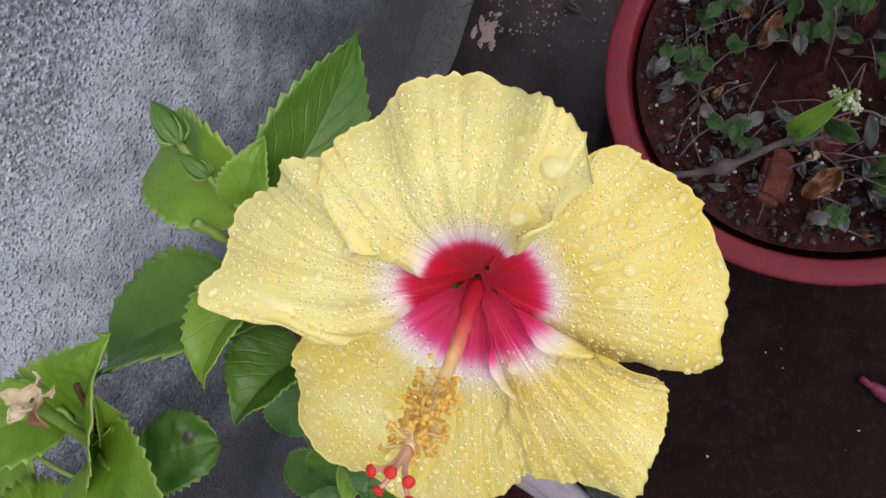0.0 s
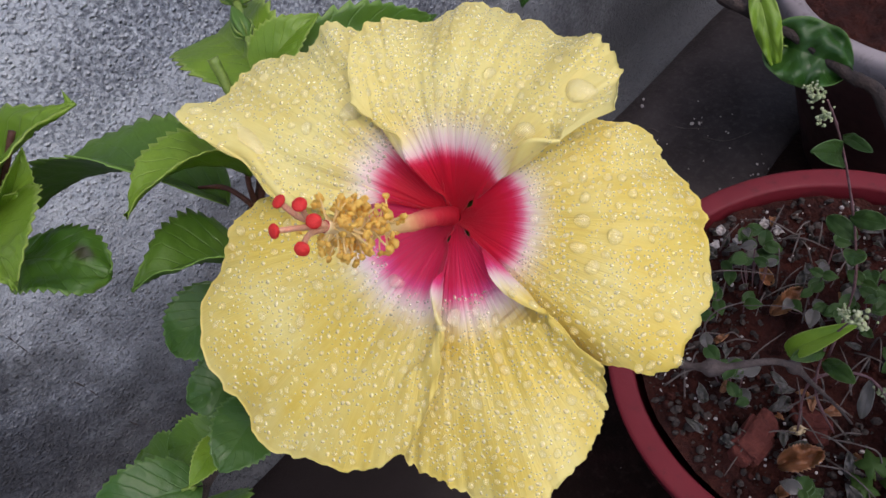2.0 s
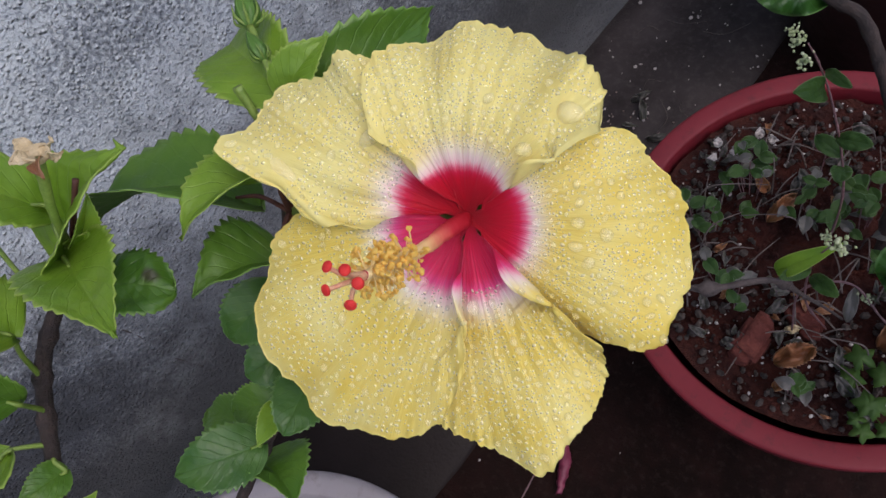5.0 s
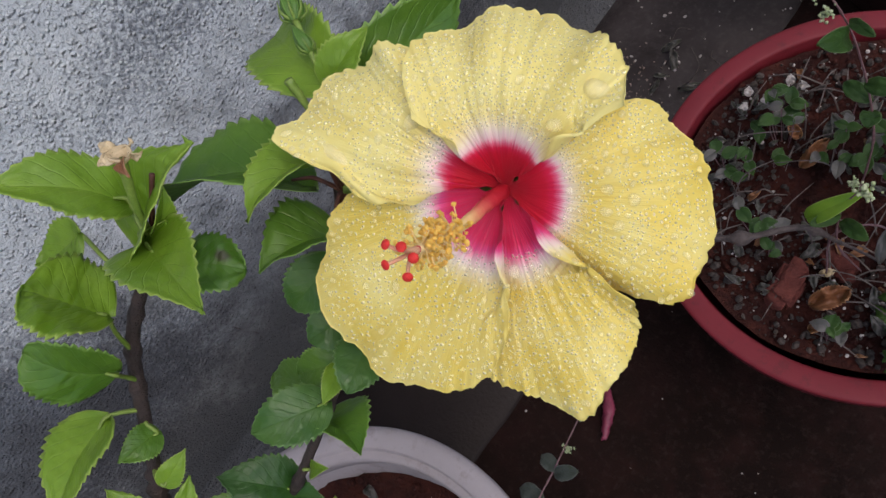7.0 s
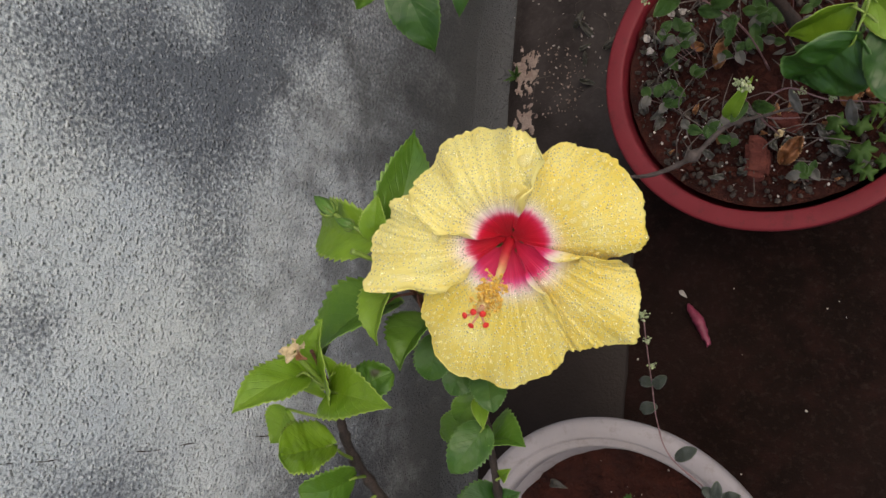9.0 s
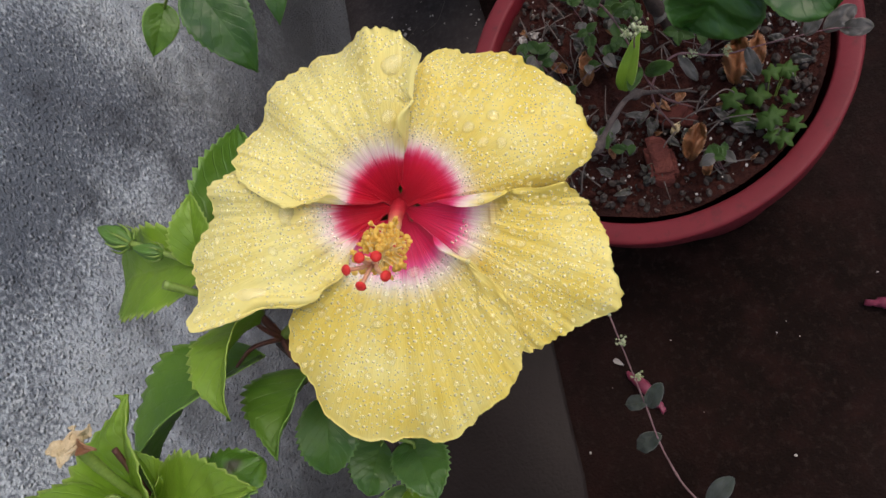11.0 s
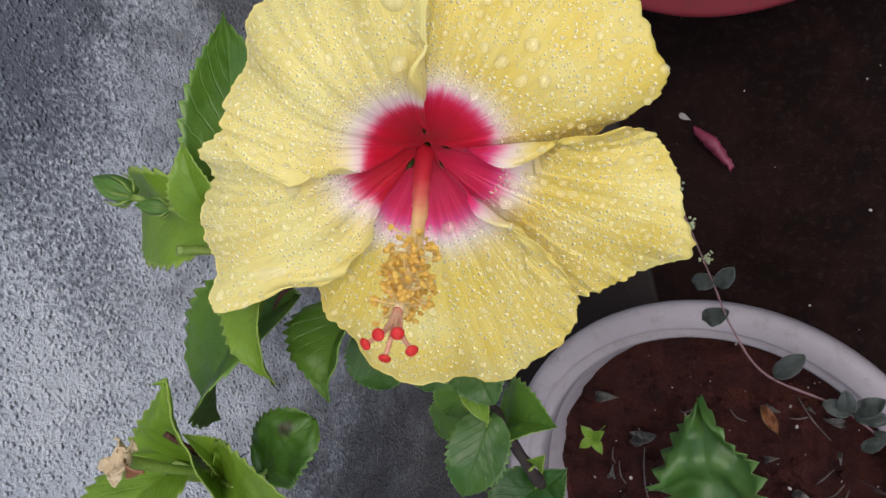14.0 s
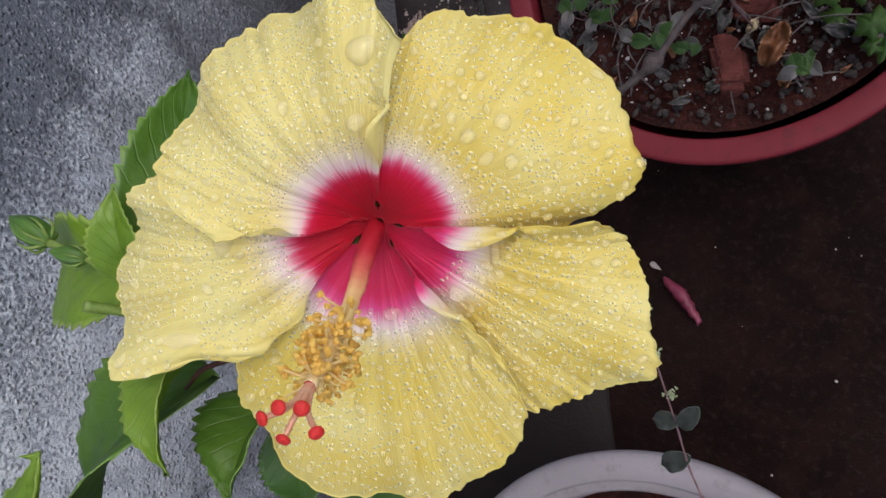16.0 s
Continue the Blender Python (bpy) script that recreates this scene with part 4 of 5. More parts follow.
leaf(hibiscus, (0.2501, -0.0858, 0.5592), (0.2343, -0.0926, 0.5779), 0.042, "leaf_light", stalk=(0.245, -0.096, 0.535), lean=52, fold=0.19, bend=0.01, shape=0.55, point=0.65, heart=0.06)
leaf(hibiscus, (0.2533, -0.1025, 0.5432), (0.2401, -0.1103, 0.5671), 0.027, "leaf", stalk=(0.246, -0.105, 0.525), lean=-48, fold=0.17, bend=0.15, shape=0.46, point=0.51, heart=0.05)
leaf(hibiscus, (0.2446, -0.1227, 0.5255), (0.2558, -0.1555, 0.5283), 0.032, "leaf_light", stalk=(0.247, -0.115, 0.515), lean=55, fold=0.3, bend=0.10, point=0.94, heart=0.07)
leaf(hibiscus, (0.254, -0.119, 0.509), (0.255, -0.133, 0.517), 0.013, "leaf", stalk=(0.248, -0.118, 0.512))
leaf(hibiscus, (0.263, -0.135, 0.498), (0.263, -0.119, 0.501), 0.010, "leaf_light", stalk=(0.253, -0.134, 0.496))
leaf(hibiscus, (0.268, -0.157, 0.482), (0.250, -0.148, 0.507), 0.018, "leaf_light", stalk=(0.257, -0.15, 0.478))
leaf(hibiscus, (0.274, -0.156, 0.480), (0.269, -0.127, 0.496), 0.018, "leaf_light", stalk=(0.257, -0.155, 0.47))
leaf(hibiscus, (0.2785, -0.079, 0.464), (0.2654, -0.1058, 0.4750), 0.024, "leaf_dull", stalk=D_NODE, fold=0.15, point=0.75)
leaf(hibiscus, (0.272, -0.087, 0.446), (0.2995, -0.0863, 0.4535), 0.028, "leaf", stalk=D_NODE, fold=0.6, lean=-32)
leaf(hibiscus, (0.264, -0.079, 0.446), (0.232, -0.0905, 0.4405), 0.020, "leaf", stalk=D_NODE, point=0.7)
leaf(hibiscus, (0.2755, -0.0630, 0.4682), (0.2812, -0.0790, 0.4697), 0.010, "leaf_light", stalk=(0.276, -0.060, 0.468), fold=0.5)
leaf(hibiscus, (0.2700, -0.043, 0.475), (0.2640, -0.0620, 0.480), 0.021, "leaf_dull", stalk=(0.2765, -0.038, 0.487), point=0.7)
leaf(hibiscus, (0.284, -0.0465, 0.477), (0.2940, -0.0670, 0.483), 0.021, "leaf_dull", stalk=(0.2765, -0.042, 0.483), point=0.7)
leaf(hibiscus, (0.271, -0.0625, 0.462), (0.256, -0.0795, 0.459), 0.018, "leaf", stalk=(0.275, -0.062, 0.466), point=0.7)
leaf(hibiscus, (0.264, -0.129, 0.412), (0.241, -0.142, 0.438), 0.028, "leaf_dark", stalk=(0.260, -0.135, 0.405))
leaf(hibiscus, (0.258, -0.137, 0.409), (0.277, -0.123, 0.411), 0.020, "leaf_dark", stalk=(0.258, -0.137, 0.402))
leaf(hibiscus, (0.264, -0.152, 0.414), (0.241, -0.156, 0.438), 0.028, "leaf", stalk=(0.255, -0.14, 0.395))
leaf(hibiscus, (0.274, -0.112, 0.432), (0.2850, -0.1040, 0.4415), 0.008, "leaf_light", stalk=(0.271, -0.1142, 0.431))
leaf(hibiscus, (0.261, -0.169, 0.426), (0.269, -0.144, 0.426), 0.016, "leaf_light", stalk=(0.255, -0.165, 0.42))


def bud(plant, place, tip, size):
    """A closed flower bud: pointed sepals round a core, with a frill of narrow bracts at its foot."""
    a, b = Vector(place), Vector(tip)
    ahead = (b - a).normalized()
    turn = ahead.to_track_quat("Z", "Y").to_matrix()
    length = (b - a).length
    bm = bmesh.new()
    rows, uvs = [], []
    for i in range(15):
        s = i / 14
        r = size * (math.sin(math.pi * min(0.985, 0.12 + 0.865 * s ** 0.85)) ** 0.9)
        row, uvr = [], []
        for k in range(26):
            t = 2 * math.pi * k / 25
            q = r * (1 + 0.13 * math.cos(5 * t + s * 1.2))
            row.append(bm.verts.new(a + turn @ Vector((q * math.cos(t), q * math.sin(t), s * length))))
            uvr.append((k / 25 * 5 % 1, s))
        rows.append(row)
        uvs.append(uvr)
    grid_faces(bm, rows, uvs)
    head = part("bud", bm, "sepal", plant, "closed green flower bud")
    for k in range(7):
        t = 2 * math.pi * k / 7
        d = turn @ Vector((math.cos(t), math.sin(t), 0))
        bm = bmesh.new()
        tube(bm, [a, a + d * size * 1.15 + ahead * length * 0.16, a + d * size * 1.3 + ahead * length * 0.45], [size * 0.16, size * 0.13, size * 0.03], 6, 4)
        bract = mesh_object("bract", bm, "stalk")
        bract.parent = head
    return head


bud(hibiscus, (0.2365, 0.0275, 0.5605), (0.2245, 0.0365, 0.5640), 0.0038)
bud(hibiscus, (0.2475, 0.0215, 0.5570), (0.2385, 0.0250, 0.5620), 0.0026)
stem(hibiscus, [(0.258, 0.016, 0.552), (0.252, 0.019, 0.555), (0.2475, 0.0215, 0.557), (0.2365, 0.0275, 0.5605)], [0.0012, 0.0011, 0.0010, 0.0012], "stalk", 0.0, "bud_stalk")

# the withered calyx on its stalk, a snapped twig and the youngest leaves at the second branch's tip
stem(hibiscus, [(0.245, -0.059, 0.558), (0.2475, -0.051, 0.575), (0.2503, -0.0415, 0.591)], [0.0012, 0.0013, 0.0017], "stalk", 0.0, "calyx_stalk")
calyx_foot = Vector((0.2503, -0.0415, 0.5905))
calyx_axis = Vector((0.10, 0.42, 0.90)).normalized()
calyx_turn = calyx_axis.to_track_quat("Z", "Y").to_matrix()
bm = bmesh.new()
lathe(bm, [(0.0016, 0.0), (0.0028, 0.0012), (0.0034, 0.0032), (0.0030, 0.0034), (0.0022, 0.0018), (0.0006, 0.0014)], sides=20, wobble=0.2)
for v in bm.verts:
    v.co = calyx_foot + calyx_turn @ v.co
cup = part("calyx", bm, "straw", hibiscus, "dry tan calyx whose flower has dropped")
for k, (reach, shade) in enumerate(((0.0046, "straw"), (0.0038, "straw"), (0.0070, "brown_leaf"), (0.0034, "straw"), (0.0042, "straw"))):
    a = 2 * math.pi * k / 5 + 0.5
    d = calyx_turn @ Vector((math.cos(a), math.sin(a), 0.25 - 0.1 * k))
    start = calyx_foot + calyx_turn @ Vector((math.cos(a) * 0.0026, math.sin(a) * 0.0026, 0.0025))
    bm = bmesh.new()
    leaf_sheet(bm, start, start + d.normalized() * reach, 0.0042, lean=20 * k, fold=0.3, bend=0.3, teeth=0, seed=40 + k, wave=0.15)
    sepal = mesh_object("sepal", bm, shade)
    sepal.parent = cup
stem(hibiscus, [(0.244, -0.057, 0.560), (0.2440, -0.049, 0.567), (0.2438, -0.0408, 0.5743)], [0.0010, 0.0009, 0.0009], "red_twig", 0.0, "snapped_twig")
leaf(hibiscus, (0.247, -0.056, 0.561), (0.249, -0.042, 0.572), 0.009, "leaf_light", fold=0.7, lean=30)
leaf(hibiscus, (0.247, -0.056, 0.561), (0.252, -0.050, 0.566), 0.007, "leaf_light", fold=0.7)

# the calyx of the open flower, behind the petals
bm = bmesh.new()
lathe(bm, [(0.0022, -0.012), (0.0065, -0.008), (0.0085, 0.0), (0.0080, 0.0), (0.0060, -0.006), (0.0010, -0.008)], sides=24, wobble=0.05)
flower_turn = Matrix((RIGHT, UP, OUT)).transposed()
for v in bm.verts:
    v.co = CENTRE - OUT * 0.0125 + flower_turn @ v.co
part("calyx", bm, "sepal", flower)

# ---- the plant of the red pot ----
croton = thing("shrub", (0.405, 0.215, 0.222), "woody potted shrub with large glossy dark green leaves", "shrub")
stem(croton, [(0.405, 0.215, 0.21), (0.388, 0.226, 0.32), (0.352, 0.236, 0.395), (0.330, 0.240, 0.403), (0.301, 0.240, 0.415), (0.269, 0.233, 0.430), (0.238, 0.212, 0.475), (0.214, 0.192, 0.505)], [0.0040, 0.0032, 0.0028, 0.0024, 0.0016])
stem(croton, [(0.425, 0.205, 0.21), (0.44, 0.20, 0.28), (0.447, 0.19, 0.345), (0.452, 0.178, 0.366)], [0.0018, 0.0016, 0.0014, 0.0013])
stem(croton, [(0.405, 0.175, 0.215), (0.398, 0.158, 0.26), (0.388, 0.138, 0.31), (0.374, 0.123, 0.345), (0.350, 0.104, 0.340), (0.325, 0.094, 0.337), (0.306, 0.091, 0.342)], [0.0008, 0.0009, 0.0016, 0.0016, 0.0012], "grey_bark", 1.4)
leaf(croton, (0.374, 0.125, 0.352), (0.394, 0.142, 0.377), 0.010, "leaf_light", fold=0.3, teeth=0)
leaf(croton, (0.214, 0.184, 0.500), (0.222, 0.148, 0.469), 0.032, "leaf_dark", stalk=(0.214, 0.192, 0.505), teeth=0.5, label="glossy dark green leaf")
leaf(croton, (0.172, 0.206, 0.480), (0.156, 0.185, 0.474), 0.019, "leaf", stalk=(0.214, 0.192, 0.505), teeth=0.3)
leaf(croton, (0.243, 0.192, 0.478), (0.238, 0.169, 0.468), 0.013, "leaf_dark", stalk=(0.225, 0.202, 0.49), teeth=0.3)
leaf(croton, (0.282, 0.241, 0.432), (0.304, 0.228, 0.399), 0.013, "leaf_light", stalk=(0.272, 0.234, 0.429), teeth=0, wave=0.3)
leaf(croton, (0.298, 0.236, 0.411), (0.331, 0.242, 0.404), 0.031, "leaf_dark", stalk=(0.300, 0.240, 0.415), teeth=0, wave=0.32, point=0.5, shape=0.35, heart=0.2)
leaf(croton, (0.4460, 0.1624, 0.3623), (0.4151, 0.1498, 0.3421), 0.054, "leaf_dark", stalk=(0.452, 0.178, 0.366), teeth=0.2, lean=-39, fold=0.29, bend=0.10, shape=0.535, point=0.57, wave=0.09, heart=0.12, label="broad glossy dark green leaf")
leaf(croton, (0.460, 0.170, 0.362), (0.482, 0.129, 0.344), 0.036, "leaf_dark", stalk=(0.452, 0.178, 0.366), teeth=0.2, shape=0.5, point=0.5, wave=0.09)
leaf(croton, (0.4433, 0.1829, 0.3673), (0.4084, 0.1731, 0.3610), 0.032, "leaf_light", stalk=(0.452, 0.178, 0.366), teeth=0.3, lean=-48, fold=0.44, bend=0.02, shape=0.6, point=1.11, heart=0.15)
leaf(croton, (0.455, 0.186, 0.368), (0.482, 0.158, 0.356), 0.024, "leaf_light", stalk=(0.452, 0.178, 0.366), teeth=0.3)


# ---- weeds ----
def weed(name, points, radius, leaves, label, material="weed", flowers=(), stem_material="dry_twig"):
    """A thin weed: a wiry stem, small oval leaves at its nodes, tiny pale flower heads."""
    ob = thing(name, points[0], label, "weed")
    stem(ob, points, [radius, radius * 0.8, radius * 0.5], stem_material, 0.8, "stem", 6)
    for base, tip, width in leaves:
        leaf(ob, base, tip, width, material, teeth=0, fold=0.15, wave=0.12, shape=0.6, point=0.6)
    for place, size in flowers:
        bm = bmesh.new()
        local = random.Random(int(place[0] * 1e5))
        for k in range(34):
            c = Vector(place) + Vector((local.gauss(0, 1), local.gauss(0, 1), local.gauss(0, 1))) * size * 0.33
            bmesh.ops.create_icosphere(bm, subdivisions=1, radius=size * (0.10 + 0.10 * local.random()), matrix=Matrix.Translation(c))
        part("flower_head", bm, "pale_green", ob)
    return ob


MAT["pale_green"] = plain_material("flower_buds", (0.26, 0.34, 0.14), (0.52, 0.56, 0.38), 300.0, 0.7)
MAT["pink_stem"] = plain_material("pink_stem", (0.14, 0.07, 0.075), (0.28, 0.16, 0.17), 300.0, 0.6)
weed("weed", [(0.374, 0.201, 0.222), (0.374, 0.201, 0.300), (0.366, 0.202, 0.344), (0.355, 0.197, 0.393), (0.350, 0.185, 0.430), (0.347, 0.178, 0.448)], 0.0007,
     [((0.354, 0.192, 0.405), (0.352, 0.166, 0.433), 0.011), ((0.352, 0.19, 0.42), (0.366, 0.182, 0.426), 0.005), ((0.362, 0.20, 0.36), (0.378, 0.20, 0.366), 0.009), ((0.366, 0.202, 0.344), (0.35, 0.205, 0.346), 0.009), ((0.368, 0.202, 0.335), (0.372, 0.19, 0.34), 0.010)],
     "tall thin weed with small pale flower heads in the red pot", flowers=(((0.343, 0.177, 0.449), 0.0045), ((0.350, 0.170, 0.447), 0.0045), ((0.338, 0.183, 0.445), 0.004)), stem_material="pink_stem")
weed("weed", [(0.40, 0.16, 0.225), (0.388, 0.14, 0.30), (0.386, 0.136, 0.355), (0.392, 0.136, 0.385), (0.396, 0.131, 0.394)], 0.0006,
     [((0.387, 0.137, 0.34), (0.402, 0.130, 0.350), 0.008), ((0.386, 0.136, 0.35), (0.378, 0.122, 0.356), 0.007)], "thin flowering weed rising from the red pot's soil", flowers=(((0.395, 0.131, 0.394), 0.006), ((0.388, 0.137, 0.385), 0.004)), stem_material="pink_stem")
weed("trailing_weed", [(0.385, 0.145, 0.235), (0.383, 0.144, 0.300), (0.402, 0.155, 0.313), (0.426, 0.147, 0.308), (0.454, 0.142, 0.309), (0.479, 0.136, 0.312), (0.490, 0.131, 0.314)], 0.0006,
     [((0.470, 0.138, 0.311), (0.480, 0.147, 0.314), 0.008), ((0.479, 0.136, 0.312), (0.496, 0.142, 0.314), 0.010), ((0.486, 0.133, 0.313), (0.500, 0.128, 0.312), 0.009), ((0.440, 0.144, 0.309), (0.442, 0.130, 0.300), 0.007), ((0.405, 0.154, 0.313), (0.41, 0.140, 0.302), 0.006)],
     "wiry trailing weed with greyish leaves above the soil", "grey_leaf", (((0.43, 0.147, 0.31), 0.004), ((0.412, 0.152, 0.312), 0.004)), "pink_stem")
weed("trailing_weed", [(0.36, -0.22, 0.200), (0.40, -0.185, 0.31), (0.408, -0.140, 0.378), (0.391, -0.108, 0.391), (0.3690, -0.0850, 0.411), (0.361, -0.066, 0.414), (0.360, -0.045, 0.424), (0.359, -0.024, 0.434), (0.358, -0.008, 0.440)], 0.0005,
     [((0.371, -0.0858, 0.409), (0.383, -0.078, 0.413), 0.007), ((0.391, -0.106, 0.396), (0.393, -0.095, 0.404), 0.006), ((0.393, -0.106, 0.396), (0.404, -0.101, 0.399), 0.007), ((0.393, -0.107, 0.395), (0.404, -0.109, 0.397), 0.006), ((0.392, -0.106, 0.396), (0.384, -0.100, 0.400), 0.006),
      ((0.400, -0.120, 0.388), (0.392, -0.124, 0.387), 0.005), ((0.398, -0.116, 0.39), (0.405, -0.120, 0.392), 0.004), ((0.361, -0.045, 0.424), (0.352, -0.044, 0.421), 0.006), ((0.361, -0.047, 0.423), (0.369, -0.040, 0.430), 0.006), ((0.361, -0.058, 0.417), (0.350, -0.061, 0.412), 0.007), ((0.405, -0.135, 0.38), (0.398, -0.139, 0.376), 0.004), ((0.407, -0.14, 0.378), (0.412, -0.134, 0.383), 0.0035), ((0.406, -0.146, 0.37), (0.399, -0.150, 0.368), 0.004), ((0.404, -0.158, 0.348), (0.412, -0.155, 0.352), 0.004)],
     "thin trailing weed with dull oval leaves growing from the white pot", "weed_grey", (((0.358, -0.008, 0.440), 0.004), ((0.360, -0.022, 0.435), 0.003), ((0.361, -0.035, 0.429), 0.003)), "pink_stem")

sapling = thing("sapling", (0.30, -0.21, 0.215), "young plant with a broad green leaf in the white pot", "plant")
stem(sapling, [(0.30, -0.225, 0.197), (0.302, -0.222, 0.24), (0.298, -0.215, 0.275)], [0.0018, 0.0015, 0.0012], "stalk", 0.0)
leaf(sapling, (0.298, -0.222, 0.275), (0.299, -0.140, 0.282), 0.062, "leaf_dull", shape=0.45, wave=0.3, fold=0.3, teeth=2.4, lean=-14)
leaf(sapling, (0.300, -0.220, 0.265), (0.350, -0.215, 0.272), 0.030, "leaf", teeth=0.5)
leaf(sapling, (0.300, -0.222, 0.262), (0.268, -0.205, 0.262), 0.024, "leaf_dark", teeth=0.5, wave=0.12)
sprout = thing("seedling", (0.204, -0.181, 0.222), "tiny four-leaved seedling in the white pot", "plant")
for k in range(4):
    a = k * math.pi / 2 + 0.5
    leaf(sprout, (0.204 + 0.001 * math.cos(a), -0.181 + 0.001 * math.sin(a), 0.2285), (0.204 + 0.012 * math.cos(a), -0.181 + 0.012 * math.sin(a), 0.232), 0.007, "leaf_light", teeth=0, shape=0.6)
stem(sprout, [(0.204, -0.181, 0.200), (0.204, -0.181, 0.214), (0.204, -0.181, 0.229)], [0.0006, 0.0005, 0.0005], "stalk", 0.0, sides=6)


# ---- what lies on the soil ----
def stone(name, place, size, material, label, category, seed, group=""):
    bm = bmesh.new()
    bmesh.ops.create_cube(bm, size=1.0)
    bmesh.ops.bevel(bm, geom=bm.edges[:], offset=0.16, segments=2, affect="EDGES")
    bmesh.ops.subdivide_edges(bm, edges=bm.edges[:], cuts=2, use_grid_fill=True)
    turn = Euler((0.25 * noise.noise(Vector((seed, 0, 0))), 0.2, seed * 1.7)).to_matrix()
    for v in bm.verts:
        q = v.co * (1 + 0.5 * noise.noise(v.co * 1.6 + Vector((seed, 3, 1))) + 0.15 * noise.noise(v.co * 6))
        v.co = Vector(place) + turn @ Vector((q.x * size[0], q.y * size[1], q.z * size[2]))
    return tagged(mesh_object(name, bm, material), label, category, group)


stone("brick_piece", (0.369, 0.126, 0.2290), (0.019, 0.029, 0.019), "brick", "broken piece of red brick lying on the soil", "brick", -0.05)
stone("brick_piece", (0.388, 0.158, 0.227), (0.022, 0.018, 0.012), "brick", "small crumb of red brick half sunk in the soil", "brick", 1.3)


def dead_leaf(base, tip, width, material, label, seed):
    bm = bmesh.new()
    leaf_sheet(bm, base, tip, width, fold=0.6, bend=0.35, teeth=1.5, seed=seed, wave=0.9, point=0.6)
    return tagged(mesh_object("dead_leaf", bm, material), label, "leaf")


dead_leaf((0.388, 0.122, 0.236), (0.402, 0.141, 0.240), 0.013, "brown_leaf", "curled orange-brown dead leaf on the soil", 61)
dead_leaf((0.430, 0.166, 0.232), (0.440, 0.192, 0.236), 0.016, "brown_leaf", "crumpled rust-brown dead leaf among the weeds", 62)
dead_leaf((0.446, 0.170, 0.232), (0.452, 0.190, 0.238), 0.010, "brown_leaf", "crumpled rust-brown dead leaf among the weeds", 63)
dead_leaf((0.382, 0.144, 0.231), (0.388, 0.150, 0.232), 0.005, "straw", "small yellowed leaf lying on the soil", 64)
dead_leaf((0.318, -0.168, 0.212), (0.324, -0.184, 0.216), 0.007, "brown_leaf", "curled brown dead leaf in the white pot", 65)
dead_leaf((0.222, -0.190, 0.208), (0.240, -0.188, 0.210), 0.010, "grey_leaf", "limp grey leaf on the damp soil", 66)
dead_leaf((0.335, 0.205, 0.232), (0.340, 0.228, 0.237), 0.010, "brown_leaf", "brown dead leaf caught in the weeds", 67)


def star_leaf(plant, place, size, turn, material):
    """A small leaf with five pointed lobes, as ivy has."""
    bm = bmesh.new()
    c = bm.verts.new(Vector(place) + Vector((0, 0, 0.001)))
    ring = []
    for k in range(20):
        a = 2 * math.pi * k / 20 + turn
        r = size * (0.58 + 0.42 * (0.5 + 0.5 * math.cos(5 * (a - turn))) ** 1.3)
        if k == 10:
            r *= 0.4
        ring.append(bm.verts.new(Vector(place) + Vector((r * math.cos(a), r * math.sin(a), 0.25 * r * math.sin(3 * a) * 0.5))))
    uv = bm.loops.layers.uv.verify()
    for k in range(20):
        f = bm.faces.new((c, ring[k], ring[(k + 1) % 20]))
        for loop, co in zip(f.loops, ((0.5, 0.5), (0.1 + k / 25, 0.1), (0.1 + k / 25, 0.2))):
            loop[uv].uv = co
    thicken(bm, 0.0003)
    return part("leaf", bm, material, plant)


rng = random.Random(21)
ivy = thing("creeping_weed", (0.438, 0.140, 0.225), "creeping weed with lobed green leaves near the red pot's rim", "weed")
for i in range(12):
    a, r = rng.random() * 6.28, 0.033 * rng.random() ** 0.6
    place = (0.438 + r * math.cos(a), 0.137 + r * math.sin(a) * 0.9, 0.232 + 0.012 * rng.random())
    stem(ivy, [(0.438 + 0.3 * r * math.cos(a), 0.137 + 0.3 * r * math.sin(a), 0.216), (0.438 + 0.7 * r * math.cos(a), 0.137 + 0.7 * r * math.sin(a), 0.23), place], [0.0004, 0.0004, 0.0003], "stalk", 0.0, "leaf_stalk", 5)
    star_leaf(ivy, place, 0.0055 + 0.004 * rng.random(), rng.random() * 6.28, "ivy")
for cx, cy, spread, count in ((0.316, 0.217, 0.022, 11), (0.350, 0.232, 0.028, 11), (0.345, 0.150, 0.022, 6), (0.385, 0.235, 0.03, 8), (0.30, 0.185, 0.016, 6), (0.425, 0.215, 0.03, 9), (0.406, 0.112, 0.008, 4)):
    clump = thing("low_weed", (cx, cy, 0.225), "low clump of small green weeds in the red pot", "weed", "weeds in the red pot")
    for i in range(count):
        a, r = rng.random() * 6.28, spread * rng.random() ** 0.7
        top = Vector((cx + r * math.cos(a), cy + r * math.sin(a), 0.238 + 0.03 * rng.random()))
        stem(clump, [(cx + 0.4 * r * math.cos(a), cy + 0.4 * r * math.sin(a), 0.215), (top.x, top.y, top.z - 0.012), top], [0.0004, 0.0004, 0.0003], "pink_stem", 0.0, "stem", 5)
        for k in range(2 + int(rng.random() * 2)):
            b = rng.random() * 6.28
            size = 0.006 + 0.006 * rng.random()
            leaf(clump, top, top + Vector((math.cos(b), math.sin(b), 0.2 - 0.5 * rng.random())) * size, size * 0.75, "weed" if rng.random() < 0.75 else "grey_leaf", teeth=0, shape=0.6)

